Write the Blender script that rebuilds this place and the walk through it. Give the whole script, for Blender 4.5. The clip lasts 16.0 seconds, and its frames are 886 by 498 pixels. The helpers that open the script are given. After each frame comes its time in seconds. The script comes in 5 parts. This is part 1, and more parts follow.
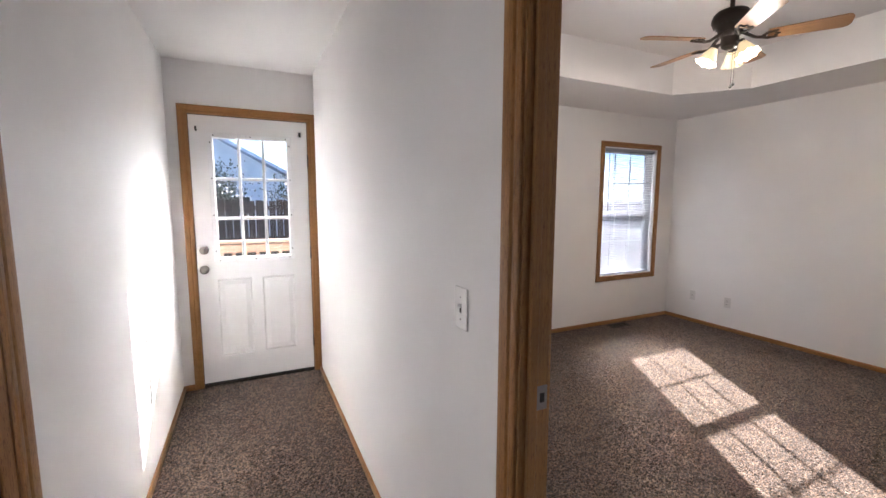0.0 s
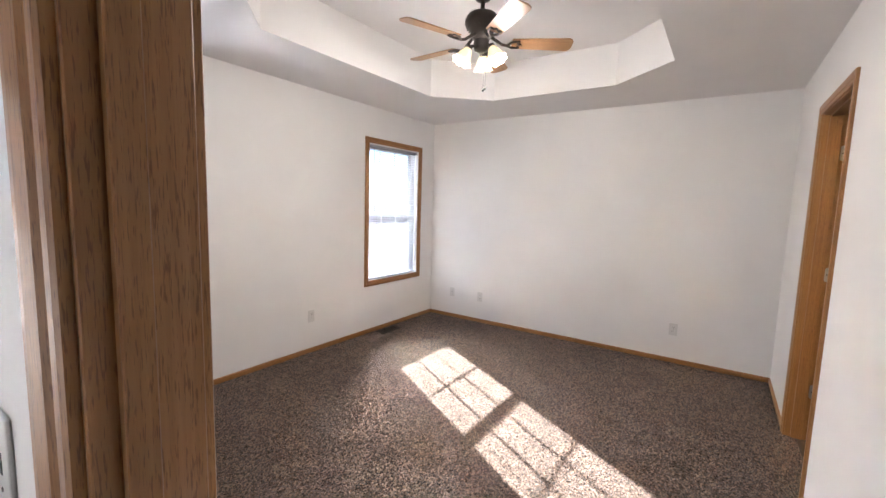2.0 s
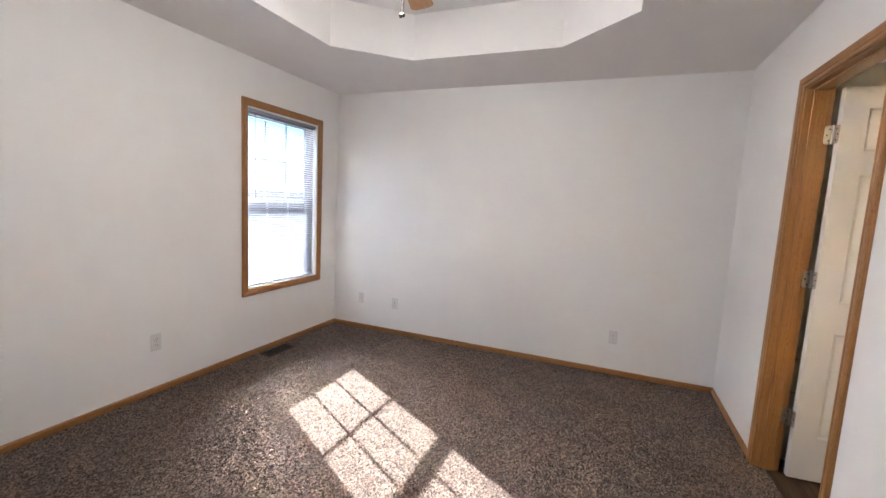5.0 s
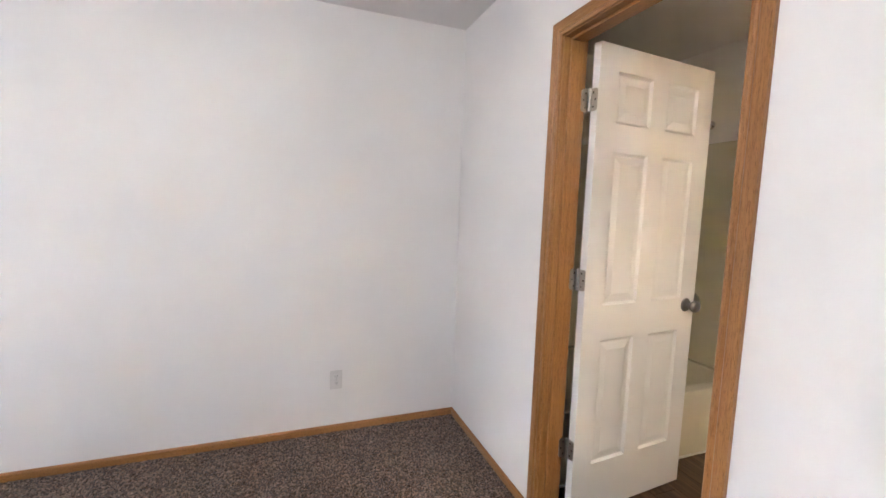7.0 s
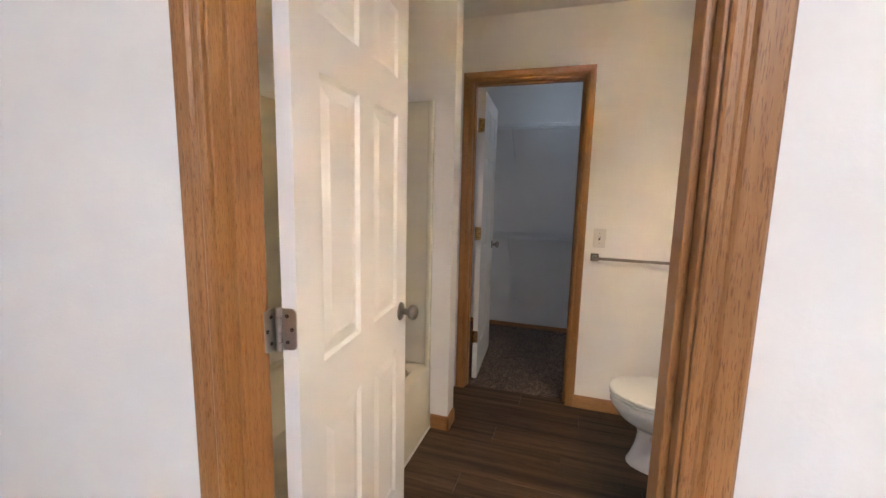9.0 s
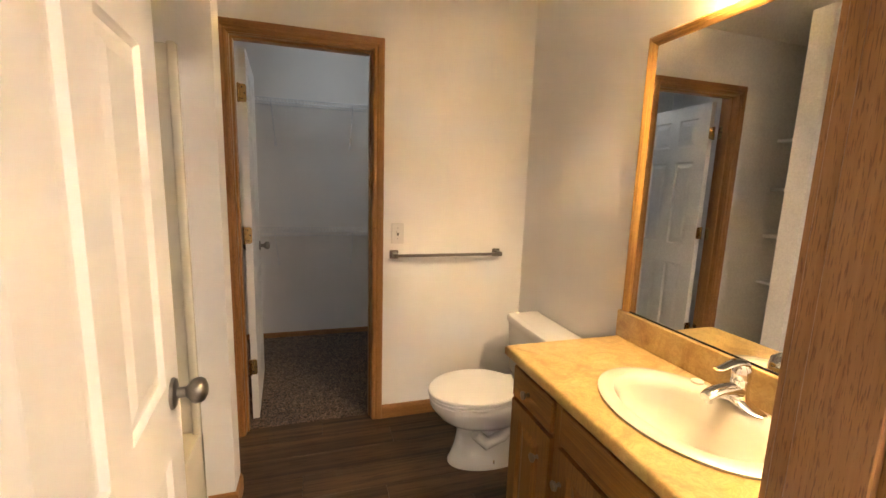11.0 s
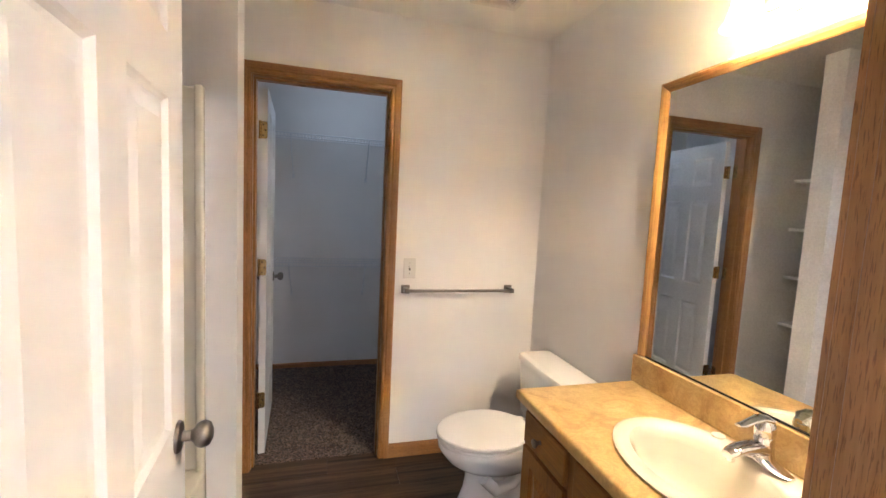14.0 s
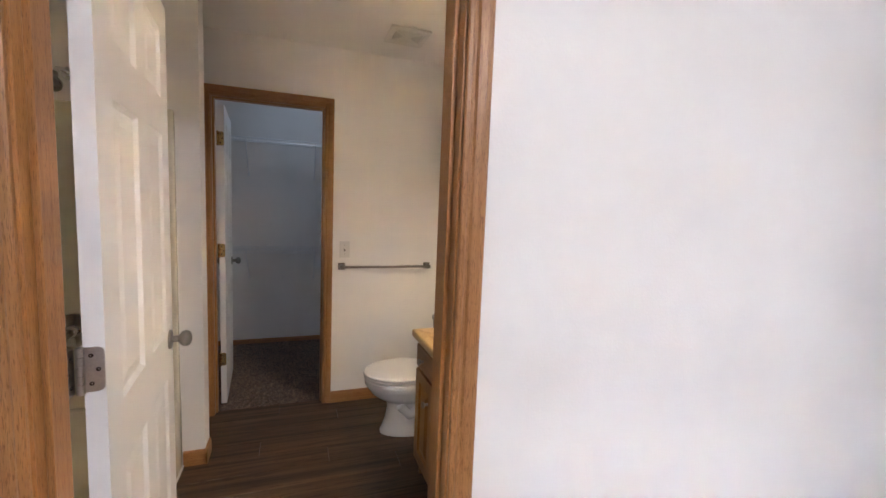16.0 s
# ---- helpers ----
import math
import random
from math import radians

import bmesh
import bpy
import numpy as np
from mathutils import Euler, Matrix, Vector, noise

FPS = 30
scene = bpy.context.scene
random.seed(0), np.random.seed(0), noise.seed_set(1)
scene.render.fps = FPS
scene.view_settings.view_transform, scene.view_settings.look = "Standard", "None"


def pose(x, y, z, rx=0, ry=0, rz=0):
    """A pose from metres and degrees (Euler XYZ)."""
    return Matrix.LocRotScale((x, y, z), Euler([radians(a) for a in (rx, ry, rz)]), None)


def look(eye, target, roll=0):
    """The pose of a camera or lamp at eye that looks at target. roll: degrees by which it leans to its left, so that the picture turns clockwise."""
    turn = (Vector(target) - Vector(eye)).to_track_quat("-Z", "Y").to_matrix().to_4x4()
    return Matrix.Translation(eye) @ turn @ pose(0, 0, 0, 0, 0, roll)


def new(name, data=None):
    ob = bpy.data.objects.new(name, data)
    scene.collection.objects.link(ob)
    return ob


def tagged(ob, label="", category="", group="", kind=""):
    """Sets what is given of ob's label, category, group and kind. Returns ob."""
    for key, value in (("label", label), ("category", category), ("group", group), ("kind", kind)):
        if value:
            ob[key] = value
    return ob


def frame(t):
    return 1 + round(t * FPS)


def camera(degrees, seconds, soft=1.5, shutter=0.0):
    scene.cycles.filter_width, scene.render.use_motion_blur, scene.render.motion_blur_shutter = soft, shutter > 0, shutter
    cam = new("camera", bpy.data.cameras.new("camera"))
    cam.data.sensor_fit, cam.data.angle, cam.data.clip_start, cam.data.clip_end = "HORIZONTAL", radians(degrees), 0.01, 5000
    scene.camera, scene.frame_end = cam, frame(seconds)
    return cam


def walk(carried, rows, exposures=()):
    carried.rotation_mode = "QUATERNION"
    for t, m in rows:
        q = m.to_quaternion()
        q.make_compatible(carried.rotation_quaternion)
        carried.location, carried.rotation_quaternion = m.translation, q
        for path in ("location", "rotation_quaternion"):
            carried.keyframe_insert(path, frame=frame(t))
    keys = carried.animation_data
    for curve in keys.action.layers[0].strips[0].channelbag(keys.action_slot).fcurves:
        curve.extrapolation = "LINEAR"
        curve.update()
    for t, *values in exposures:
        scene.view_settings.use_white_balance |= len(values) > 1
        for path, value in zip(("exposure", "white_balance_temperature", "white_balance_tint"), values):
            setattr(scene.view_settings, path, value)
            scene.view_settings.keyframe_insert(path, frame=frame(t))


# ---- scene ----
cam = camera(94.1, 16.0)
PATH = [
    (0, (0.053, 0.133, 1.44), (0.899, 1.931, 1.213), 0.1),
    (0.5, (0.154, 0.18, 1.451), (1.313, 1.794, 1.228), 0.5),
    (1, (0.273, 0.235, 1.442), (1.676, 1.643, 1.226), 0.8),
    (1.5, (0.371, 0.33, 1.442), (1.934, 1.559, 1.227), 1.3),
    (2, (0.475, 0.482, 1.442), (2.124, 1.592, 1.225), 1.7),
    (2.5, (0.572, 0.574, 1.451), (2.221, 1.683, 1.22), 2.0),
    (3, (0.703, 0.613, 1.447), (2.287, 1.81, 1.205), 2.0),
    (3.2, (0.73, 0.625, 1.448), (2.288, 1.854, 1.199), 1.9),
    (5.3, (1.361, 0.929, 1.365), (3.271, 1.484, 1.157), 3.1),
    (5.5, (1.499, 0.952, 1.363), (3.446, 1.366, 1.164), 3.1),
    (6, (1.819, 1.002, 1.398), (3.809, 1.05, 1.201), 2.8),
    (6.5, (2.145, 1.07, 1.4), (4.109, 0.75, 1.199), 2.4),
    (7, (2.449, 1.039, 1.362), (4.313, 0.343, 1.162), 1.9),
    (7.5, (2.728, 0.979, 1.355), (4.381, -0.127, 1.149), 1.1),
    (8, (2.987, 0.926, 1.362), (4.349, -0.521, 1.132), 0.7),
    (8.5, (3.16, 0.789, 1.355), (4.194, -0.904, 1.098), 1.0),
    (9, (3.292, 0.578, 1.368), (3.898, -1.307, 1.089), 1.3),
    (9.5, (3.4, 0.452, 1.379), (3.632, -1.512, 1.086), 1.4),
    (10, (3.496, 0.372, 1.393), (3.414, -1.603, 1.09), 1.6),
    (10.2, (3.515, 0.319, 1.387), (3.318, -1.648, 1.081), 1.7),
    (12.3, (3.659, 0.127, 1.403), (2.781, -1.648, 1.122), 2.3),
    (12.5, (3.663, 0.123, 1.409), (2.78, -1.653, 1.151), 2.3),
    (13, (3.661, 0.123, 1.438), (2.841, -1.688, 1.218), 2.5),
    (13.5, (3.648, 0.139, 1.443), (2.963, -1.73, 1.249), 2.7),
    (14, (3.579, 0.174, 1.426), (3.055, -1.748, 1.248), 2.8),
    (14.5, (3.543, 0.274, 1.418), (3.116, -1.673, 1.255), 2.8),
    (15, (3.543, 0.478, 1.42), (3.157, -1.478, 1.263), 2.5),
    (15.5, (3.511, 0.653, 1.424), (3.042, -1.285, 1.269), 2.2),
    (16, (3.474, 0.845, 1.414), (2.801, -1.028, 1.22), 2.3),
]

EXPOSURES = [(0.0, 3.15, 6050, 14), (0.5, 3.1, 6050, 14), (1.0, 3.5, 6000, 13), (2.0, 3.85, 5850, 11), (2.5, 3.7, 5900, 11), (3.0, 3.6, 6050, 10), (5.5, 3.7, 5600, 10), (7.0, 4.12, 5500, 10),
             (8.5, 4.15, 5450, 11), (9.5, 4.3, 6100, 12), (10.0, 4.4, 7100, 12), (12.5, 4.7, 5650, 12), (13.5, 4.7, 5500, 13), (14.5, 4.65, 5150, 11), (15.0, 4.35, 4900, 10), (15.5, 4.1, 5500, 14), (16.0, 4.05, 5450, 13)]
walk(cam, [(t, look(eye, target, roll)) for t, eye, target, roll in PATH], EXPOSURES)

# ---- world and sun ----
SUN_WAY = Vector((0.58, 1.0, 0.635)).normalized()
world = bpy.data.worlds.new("world")
scene.world = world
world.use_nodes = True
wn = world.node_tree.nodes
sky = wn.new("ShaderNodeTexSky")
sky.sky_type, sky.sun_disc, sky.air_density, sky.dust_density = "NISHITA", False, 0.55, 0.0
sky.sun_elevation, sky.sun_rotation = math.asin(SUN_WAY.z), math.atan2(SUN_WAY.x, SUN_WAY.y)
wn["Background"].inputs["Strength"].default_value = 0.05
world.node_tree.links.new(sky.outputs["Color"], wn["Background"].inputs["Color"])
sun_data = bpy.data.lights.new("sun", "SUN")
sun_data.energy, sun_data.angle, sun_data.color = 5.0, radians(0.53), (1.0, 0.94, 0.86)
sun = new("sun", sun_data)
sun.matrix_world = look(SUN_WAY * 40, (0, 0, 0))


SIDE_FILL = 6.5


def point_lamp(name, place, watts, colour, radius):
    data = bpy.data.lights.new(name, "POINT")
    data.energy, data.color, data.shadow_soft_size = watts, colour, radius
    ob = new(name, data)
    ob.location = place
    return ob


def sky_panel(name, place, target, width, height, watts):
    """Area lamp that stands in for skylight entering through an opening."""
    data = bpy.data.lights.new(name, "AREA")
    data.shape, data.size, data.size_y, data.energy, data.color = "RECTANGLE", width, height, watts, (0.86, 0.93, 1.0)
    ob = new(name, data)
    ob.matrix_world = look(place, target)
    return ob


# ---- materials ----
def material(name):
    m = bpy.data.materials.new(name)
    m.use_nodes = True
    nodes, links = m.node_tree.nodes, m.node_tree.links
    return m, nodes, links, nodes["Principled BSDF"]


def coords(nodes, links, scale, random_shift=False):
    tc, mp = nodes.new("ShaderNodeTexCoord"), nodes.new("ShaderNodeMapping")
    mp.inputs["Scale"].default_value = scale
    links.new(tc.outputs["Object"], mp.inputs["Vector"])
    if random_shift:
        info, mul = nodes.new("ShaderNodeObjectInfo"), nodes.new("ShaderNodeMath")
        mul.operation = "MULTIPLY"
        mul.inputs[1].default_value = 37.0
        links.new(info.outputs["Random"], mul.inputs[0])
        links.new(mul.outputs[0], mp.inputs["Location"])
    return mp.outputs["Vector"]


def noise_node(nodes, links, vec, scale, detail=3.0, rough=0.55, distort=0.0):
    n = nodes.new("ShaderNodeTexNoise")
    n.inputs["Scale"].default_value, n.inputs["Detail"].default_value = scale, detail
    n.inputs["Roughness"].default_value, n.inputs["Distortion"].default_value = rough, distort
    links.new(vec, n.inputs["Vector"])
    return n.outputs["Fac"]


def ramp(nodes, links, fac, stops):
    r = nodes.new("ShaderNodeValToRGB")
    e = r.color_ramp.elements
    while len(e) < len(stops):
        e.new(0.5)
    for el, (p, c) in zip(e, stops):
        el.position, el.color = p, (*c, 1)
    links.new(fac, r.inputs["Fac"])
    return r.outputs["Color"]


def mix(nodes, links, a, b, fac, mode="MULTIPLY"):
    n = nodes.new("ShaderNodeMix")
    n.data_type, n.blend_type = "RGBA", mode
    n.inputs[0].default_value = fac
    links.new(a, n.inputs[6])
    links.new(b, n.inputs[7])
    return n.outputs[2]


def bump(nodes, links, bsdf, height, strength, distance):
    b = nodes.new("ShaderNodeBump")
    b.inputs["Strength"].default_value, b.inputs["Distance"].default_value = strength, distance
    links.new(height, b.inputs["Height"])
    links.new(b.outputs["Normal"], bsdf.inputs["Normal"])


def paint(name, colour, rough=0.55, grain=160.0, strength=0.12, vary=0.05):
    """Painted surface with a fine roller texture and faint uneven patches."""
    m, nodes, links, p = material(name)
    v = coords(nodes, links, (1, 1, 1))
    big = noise_node(nodes, links, v, 1.7, 4)
    c = ramp(nodes, links, big, [(0.3, tuple(k * (1 - vary) for k in colour)), (0.7, tuple(min(1, k * (1 + vary * 0.5)) for k in colour))])
    links.new(c, p.inputs["Base Color"])
    p.inputs["Roughness"].default_value = rough
    bump(nodes, links, p, noise_node(nodes, links, v, grain, 2), strength, 0.002)
    return m


def wood(name, dark, light, axis, rough=0.42, fine=1.0, random_shift=False, strength=0.25, contrast=1.0, pored=0.62):
    """Wood whose grain runs along axis 0, 1 or 2."""
    m, nodes, links, p = material(name)
    s = [170.0 * fine] * 3
    s[axis] = 3.5 * fine
    v = coords(nodes, links, s, random_shift)
    grain = noise_node(nodes, links, v, 1.0, 5, 0.6, 0.25)
    mid = tuple((a + b) / 2 for a, b in zip(dark, light))
    c = ramp(nodes, links, grain, [(0.5 - 0.2 / contrast, dark), (0.5, mid), (0.5 + 0.2 / contrast, light)])
    s2 = [22.0 * fine] * 3
    s2[axis] = 0.7 * fine
    broad = noise_node(nodes, links, coords(nodes, links, s2, random_shift), 1.0, 3, 0.5, 0.6)
    shade = ramp(nodes, links, broad, [(0.3, (0.88, 0.86, 0.84)), (0.7, (1, 1, 1))])
    pores = noise_node(nodes, links, coords(nodes, links, [k * (4.5 if k > 20 else 15.0) for k in s], random_shift), 1.0, 2)
    pore = ramp(nodes, links, pores, [(0.36, (0.40, 0.32, 0.27)), (0.44, (1, 1, 1))])
    c = mix(nodes, links, mix(nodes, links, c, shade, 1.0), pore, pored)
    links.new(c, p.inputs["Base Color"])
    p.inputs["Roughness"].default_value = rough
    bump(nodes, links, p, grain, strength, 0.001)
    return m


def metal(name, colour, rough, metallic=1.0):
    m, nodes, links, p = material(name)
    v = coords(nodes, links, (1, 1, 1))
    fine = noise_node(nodes, links, v, 220, 3)
    links.new(ramp(nodes, links, fine, [(0.3, tuple(k * 0.85 for k in colour)), (0.7, colour)]), p.inputs["Base Color"])
    p.inputs["Metallic"].default_value, p.inputs["Roughness"].default_value = metallic, rough
    return m


def gloss(name, colour, rough, coat=0.0):
    m, nodes, links, p = material(name)
    v = coords(nodes, links, (1, 1, 1))
    links.new(ramp(nodes, links, noise_node(nodes, links, v, 6, 3), [(0.3, tuple(k * 0.96 for k in colour)), (0.7, colour)]), p.inputs["Base Color"])
    p.inputs["Roughness"].default_value, p.inputs["Coat Weight"].default_value = rough, coat
    return m


def carpet_material(name, tint):
    m, nodes, links, p = material(name)
    v = coords(nodes, links, (1, 1, 1))
    vor = nodes.new("ShaderNodeTexVoronoi")
    vor.inputs["Scale"].default_value = 140
    links.new(v, vor.inputs["Vector"])
    sep = nodes.new("ShaderNodeSeparateColor")
    links.new(vor.outputs["Color"], sep.inputs["Color"])
    c = ramp(nodes, links, sep.outputs["Red"], [(0.05, tuple(k * 0.16 for k in tint)), (0.40, tuple(k * 0.55 for k in tint)), (0.65, tint), (0.98, tuple(k * 2.1 for k in tint))])
    patch = ramp(nodes, links, noise_node(nodes, links, v, 5, 4), [(0.3, (0.80, 0.79, 0.78)), (0.7, (1.1, 1.1, 1.1))])
    fine = ramp(nodes, links, noise_node(nodes, links, v, 260, 2), [(0.3, (0.5, 0.5, 0.5)), (0.7, (1.35, 1.35, 1.35))])
    c = mix(nodes, links, mix(nodes, links, c, patch, 1.0), fine, 1.0)
    links.new(c, p.inputs["Base Color"])
    p.inputs["Roughness"].default_value = 0.95
    p.inputs["Specular IOR Level"].default_value = 0.1
    p.inputs["Sheen Weight"].default_value = 0.15
    add = nodes.new("ShaderNodeMath")
    add.operation = "SUBTRACT"
    links.new(noise_node(nodes, links, v, 210, 3), add.inputs[0])
    links.new(vor.outputs["Distance"], add.inputs[1])
    bump(nodes, links, p, add.outputs[0], 1.0, 0.006)
    return m


def glass_material(name, rough=0.0, colour=(1, 1, 1)):
    m, nodes, links, p = material(name)
    p.inputs["Base Color"].default_value = (*colour, 1)
    p.inputs["Transmission Weight"].default_value, p.inputs["Roughness"].default_value, p.inputs["IOR"].default_value = 1.0, rough, 1.45
    return m


def thin_glow(name, colour, through_part):
    """Thin white sheet that lets part of the light through."""
    m, nodes, links, p = material(name)
    p.inputs["Base Color"].default_value = (*colour, 1)
    p.inputs["Roughness"].default_value = 0.45
    t, mx = nodes.new("ShaderNodeBsdfTranslucent"), nodes.new("ShaderNodeMixShader")
    t.inputs["Color"].default_value = (*colour, 1)
    mx.inputs["Fac"].default_value = through_part
    links.new(p.outputs["BSDF"], mx.inputs[1])
    links.new(t.outputs["BSDF"], mx.inputs[2])
    links.new(mx.outputs["Shader"], nodes["Material Output"].inputs["Surface"])
    return m


def emitter(name, colour, strength):
    m, nodes, links, p = material(name)
    p.inputs["Emission Color"].default_value = (*colour, 1)
    p.inputs["Emission Strength"].default_value = strength
    return m


WALL = paint("wall_paint", (0.80, 0.785, 0.77), 0.6, 140, 0.18, 0.03)
CEIL = paint("ceiling_paint", (0.78, 0.765, 0.75), 0.7, 60, 0.3, 0.03)
WHITE = paint("door_white_paint", (0.80, 0.80, 0.80), 0.38, 90, 0.05, 0.03)
VINYL = paint("white_vinyl", (0.82, 0.83, 0.84), 0.35, 40, 0.03, 0.02)
OAK = [wood("stained_oak_" + n, (0.26, 0.112, 0.029), (0.41, 0.204, 0.064), i, contrast=0.6, pored=0.7) for i, n in enumerate("xyz")]
CABINET = [wood("cabinet_oak_" + n, (0.17, 0.072, 0.011), (0.33, 0.155, 0.030), i, 0.35, pored=0.35) for i, n in enumerate("xyz")]
PLANK = wood("vinyl_plank", (0.020, 0.012, 0.006), (0.128, 0.075, 0.038), 0, 0.45, 0.16, True, 0.1)
PLANK.node_tree.nodes["Principled BSDF"].inputs["Specular IOR Level"].default_value = 0.25
CARPET = carpet_material("brown_carpet", (0.152, 0.101, 0.073))
NICKEL = metal("satin_nickel", (0.30, 0.28, 0.26), 0.30)
HINGE = metal("hinge_steel", (0.52, 0.49, 0.45), 0.32, 1.0)
CHROME = metal("chrome", (0.80, 0.80, 0.82), 0.08)
BRONZE = metal("dark_bronze", (0.055, 0.045, 0.040), 0.42, 0.85)
BRASS = metal("brass", (0.60, 0.42, 0.18), 0.25)
PORCELAIN = gloss("white_porcelain", (0.82, 0.82, 0.81), 0.12, 0.4)
FIBREGLASS = gloss("almond_fibreglass", (0.68, 0.64, 0.52), 0.2, 0.3)
PLASTIC = gloss("white_plastic", (0.66, 0.65, 0.63), 0.35)
BISQUE = gloss("bisque_porcelain", (0.70, 0.645, 0.53), 0.14, 0.4)
IVORY = gloss("ivory_plastic", (0.75, 0.72, 0.64), 0.4)
DARK = gloss("dark_void", (0.02, 0.018, 0.016), 0.7)
GREY_METAL = metal("brown_register_metal", (0.035, 0.026, 0.020), 0.5, 0.6)
GLASS = glass_material("window_glass")
MIRROR = metal("mirror_silver", (0.90, 0.91, 0.90), 0.015)
# White slats darkened to blue-grey: their backlit shade is put into the colour.
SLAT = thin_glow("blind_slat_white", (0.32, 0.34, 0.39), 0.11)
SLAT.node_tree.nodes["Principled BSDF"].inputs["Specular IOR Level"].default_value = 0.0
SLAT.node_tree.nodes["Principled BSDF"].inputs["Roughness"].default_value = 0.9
SHADE = thin_glow("frosted_glass_shade", (0.95, 0.84, 0.62), 0.28)
WIRE = gloss("white_coated_wire", (0.72, 0.73, 0.75), 0.3)
BAR = metal("dark_brushed_nickel", (0.20, 0.18, 0.165), 0.35)
FAN_GLASS = gloss("lit_amber_glass", (0.72, 0.58, 0.36), 0.15)
FAN_GLASS.node_tree.nodes["Principled BSDF"].inputs["Emission Color"].default_value = (1.0, 0.76, 0.42, 1)
FAN_GLASS.node_tree.nodes["Principled BSDF"].inputs["Emission Strength"].default_value = 0.085
RUBBER = gloss("black_rubber", (0.02, 0.02, 0.02), 0.6)


# ---- mesh helpers ----
def link_mesh(name, bm, mat, smooth=False):
    bmesh.ops.recalc_face_normals(bm, faces=bm.faces)
    me = bpy.data.meshes.new(name)
    bm.to_mesh(me)
    bm.free()
    if mat:
        me.materials.append(mat)
    if smooth:
        for p in me.polygons:
            p.use_smooth = True
        me.set_sharp_from_angle(angle=radians(38))
    return new(name, me)


def part(name, bm, mat, parent=None, label="", smooth=False, place=None):
    ob = link_mesh(name, bm, mat, smooth)
    ob.parent = parent
    if place is not None:
        ob.matrix_basis = place
    if label:
        tagged(ob, label)
    return ob


def thing(name, place, label, category, kind="", group=""):
    ob = new(name)
    ob.matrix_basis = place
    return tagged(ob, label, category, group, kind)


def box(bm, x0, y0, z0, x1, y1, z1, bevel=0.0, seg=2):
    vs = [bm.verts.new((x, y, z)) for x in (x0, x1) for y in (y0, y1) for z in (z0, z1)]
    fs = [bm.faces.new([vs[i] for i in q]) for q in ((0, 1, 3, 2), (4, 6, 7, 5), (0, 4, 5, 1), (2, 3, 7, 6), (0, 2, 6, 4), (1, 5, 7, 3))]
    if bevel:
        es = {e for f in fs for e in f.edges}
        bmesh.ops.bevel(bm, geom=list(es), offset=bevel, segments=seg, affect="EDGES", profile=0.5)
    return bm


def bx(*a, bevel=0.0, seg=2):
    return box(bmesh.new(), *a, bevel=bevel, seg=seg)


def lathe(profile, seg=24, bm=None, m=None):
    """Turned shape about z from (radius, height) pairs."""
    bm = bm or bmesh.new()
    rings = []
    for r, z in profile:
        if r < 1e-5:
            rings.append([bm.verts.new((0, 0, z))])
        else:
            rings.append([bm.verts.new((r * math.cos(2 * math.pi * i / seg), r * math.sin(2 * math.pi * i / seg), z)) for i in range(seg)])
    for a, b in zip(rings, rings[1:]):
        for i in range(seg):
            j = (i + 1) % seg
            if len(a) == 1 and len(b) == 1:
                continue
            if len(a) == 1:
                bm.faces.new((a[0], b[i], b[j]))
            elif len(b) == 1:
                bm.faces.new((a[i], a[j], b[0]))
            else:
                bm.faces.new((a[i], a[j], b[j], b[i]))
    if m is not None:
        vs = [v for r in rings for v in r]
        bmesh.ops.transform(bm, matrix=m, verts=vs)
    return bm


def tube(points, radius, seg=10, bm=None, closed=False):
    """Round bar along a line of points; radius may be a list."""
    bm = bm or bmesh.new()
    pts = [Vector(p) for p in points]
    rs = radius if isinstance(radius, (list, tuple)) else [radius] * len(pts)
    up, rings = None, []
    for i, p in enumerate(pts):
        a = pts[i - 1] if i else p
        b = pts[i + 1] if i + 1 < len(pts) else p
        d = (b - a).normalized()
        if up is None:
            up = d.orthogonal().normalized()
        up = (up - d * up.dot(d)).normalized()
        side = d.cross(up)
        rings.append([bm.verts.new(p + (up * math.cos(2 * math.pi * k / seg) + side * math.sin(2 * math.pi * k / seg)) * rs[i]) for k in range(seg)])
    for a, b in zip(rings, rings[1:]):
        for k in range(seg):
            bm.faces.new((a[k], a[(k + 1) % seg], b[(k + 1) % seg], b[k]))
    bm.faces.new(rings[0][::-1])
    bm.faces.new(rings[-1])
    return bm


def loft(rings, bm=None, cap=True):
    """Skin between equal rings of points."""
    bm = bm or bmesh.new()
    vr = [[bm.verts.new(p) for p in r] for r in rings]
    n = len(vr[0])
    for a, b in zip(vr, vr[1:]):
        for k in range(n):
            bm.faces.new((a[k], a[(k + 1) % n], b[(k + 1) % n], b[k]))
    if cap:
        bm.faces.new(vr[0][::-1])
        bm.faces.new(vr[-1])
    return bm


def oval(cx, cy, z, ax, ay, n=32, back=None):
    """Ring in plan; back flattens the -x side to that half length."""
    out = []
    for k in range(n):
        a = 2 * math.pi * k / n
        c, s = math.cos(a), math.sin(a)
        out.append((cx + (ax if c > 0 or back is None else back) * c, cy + ay * s, z))
    return out


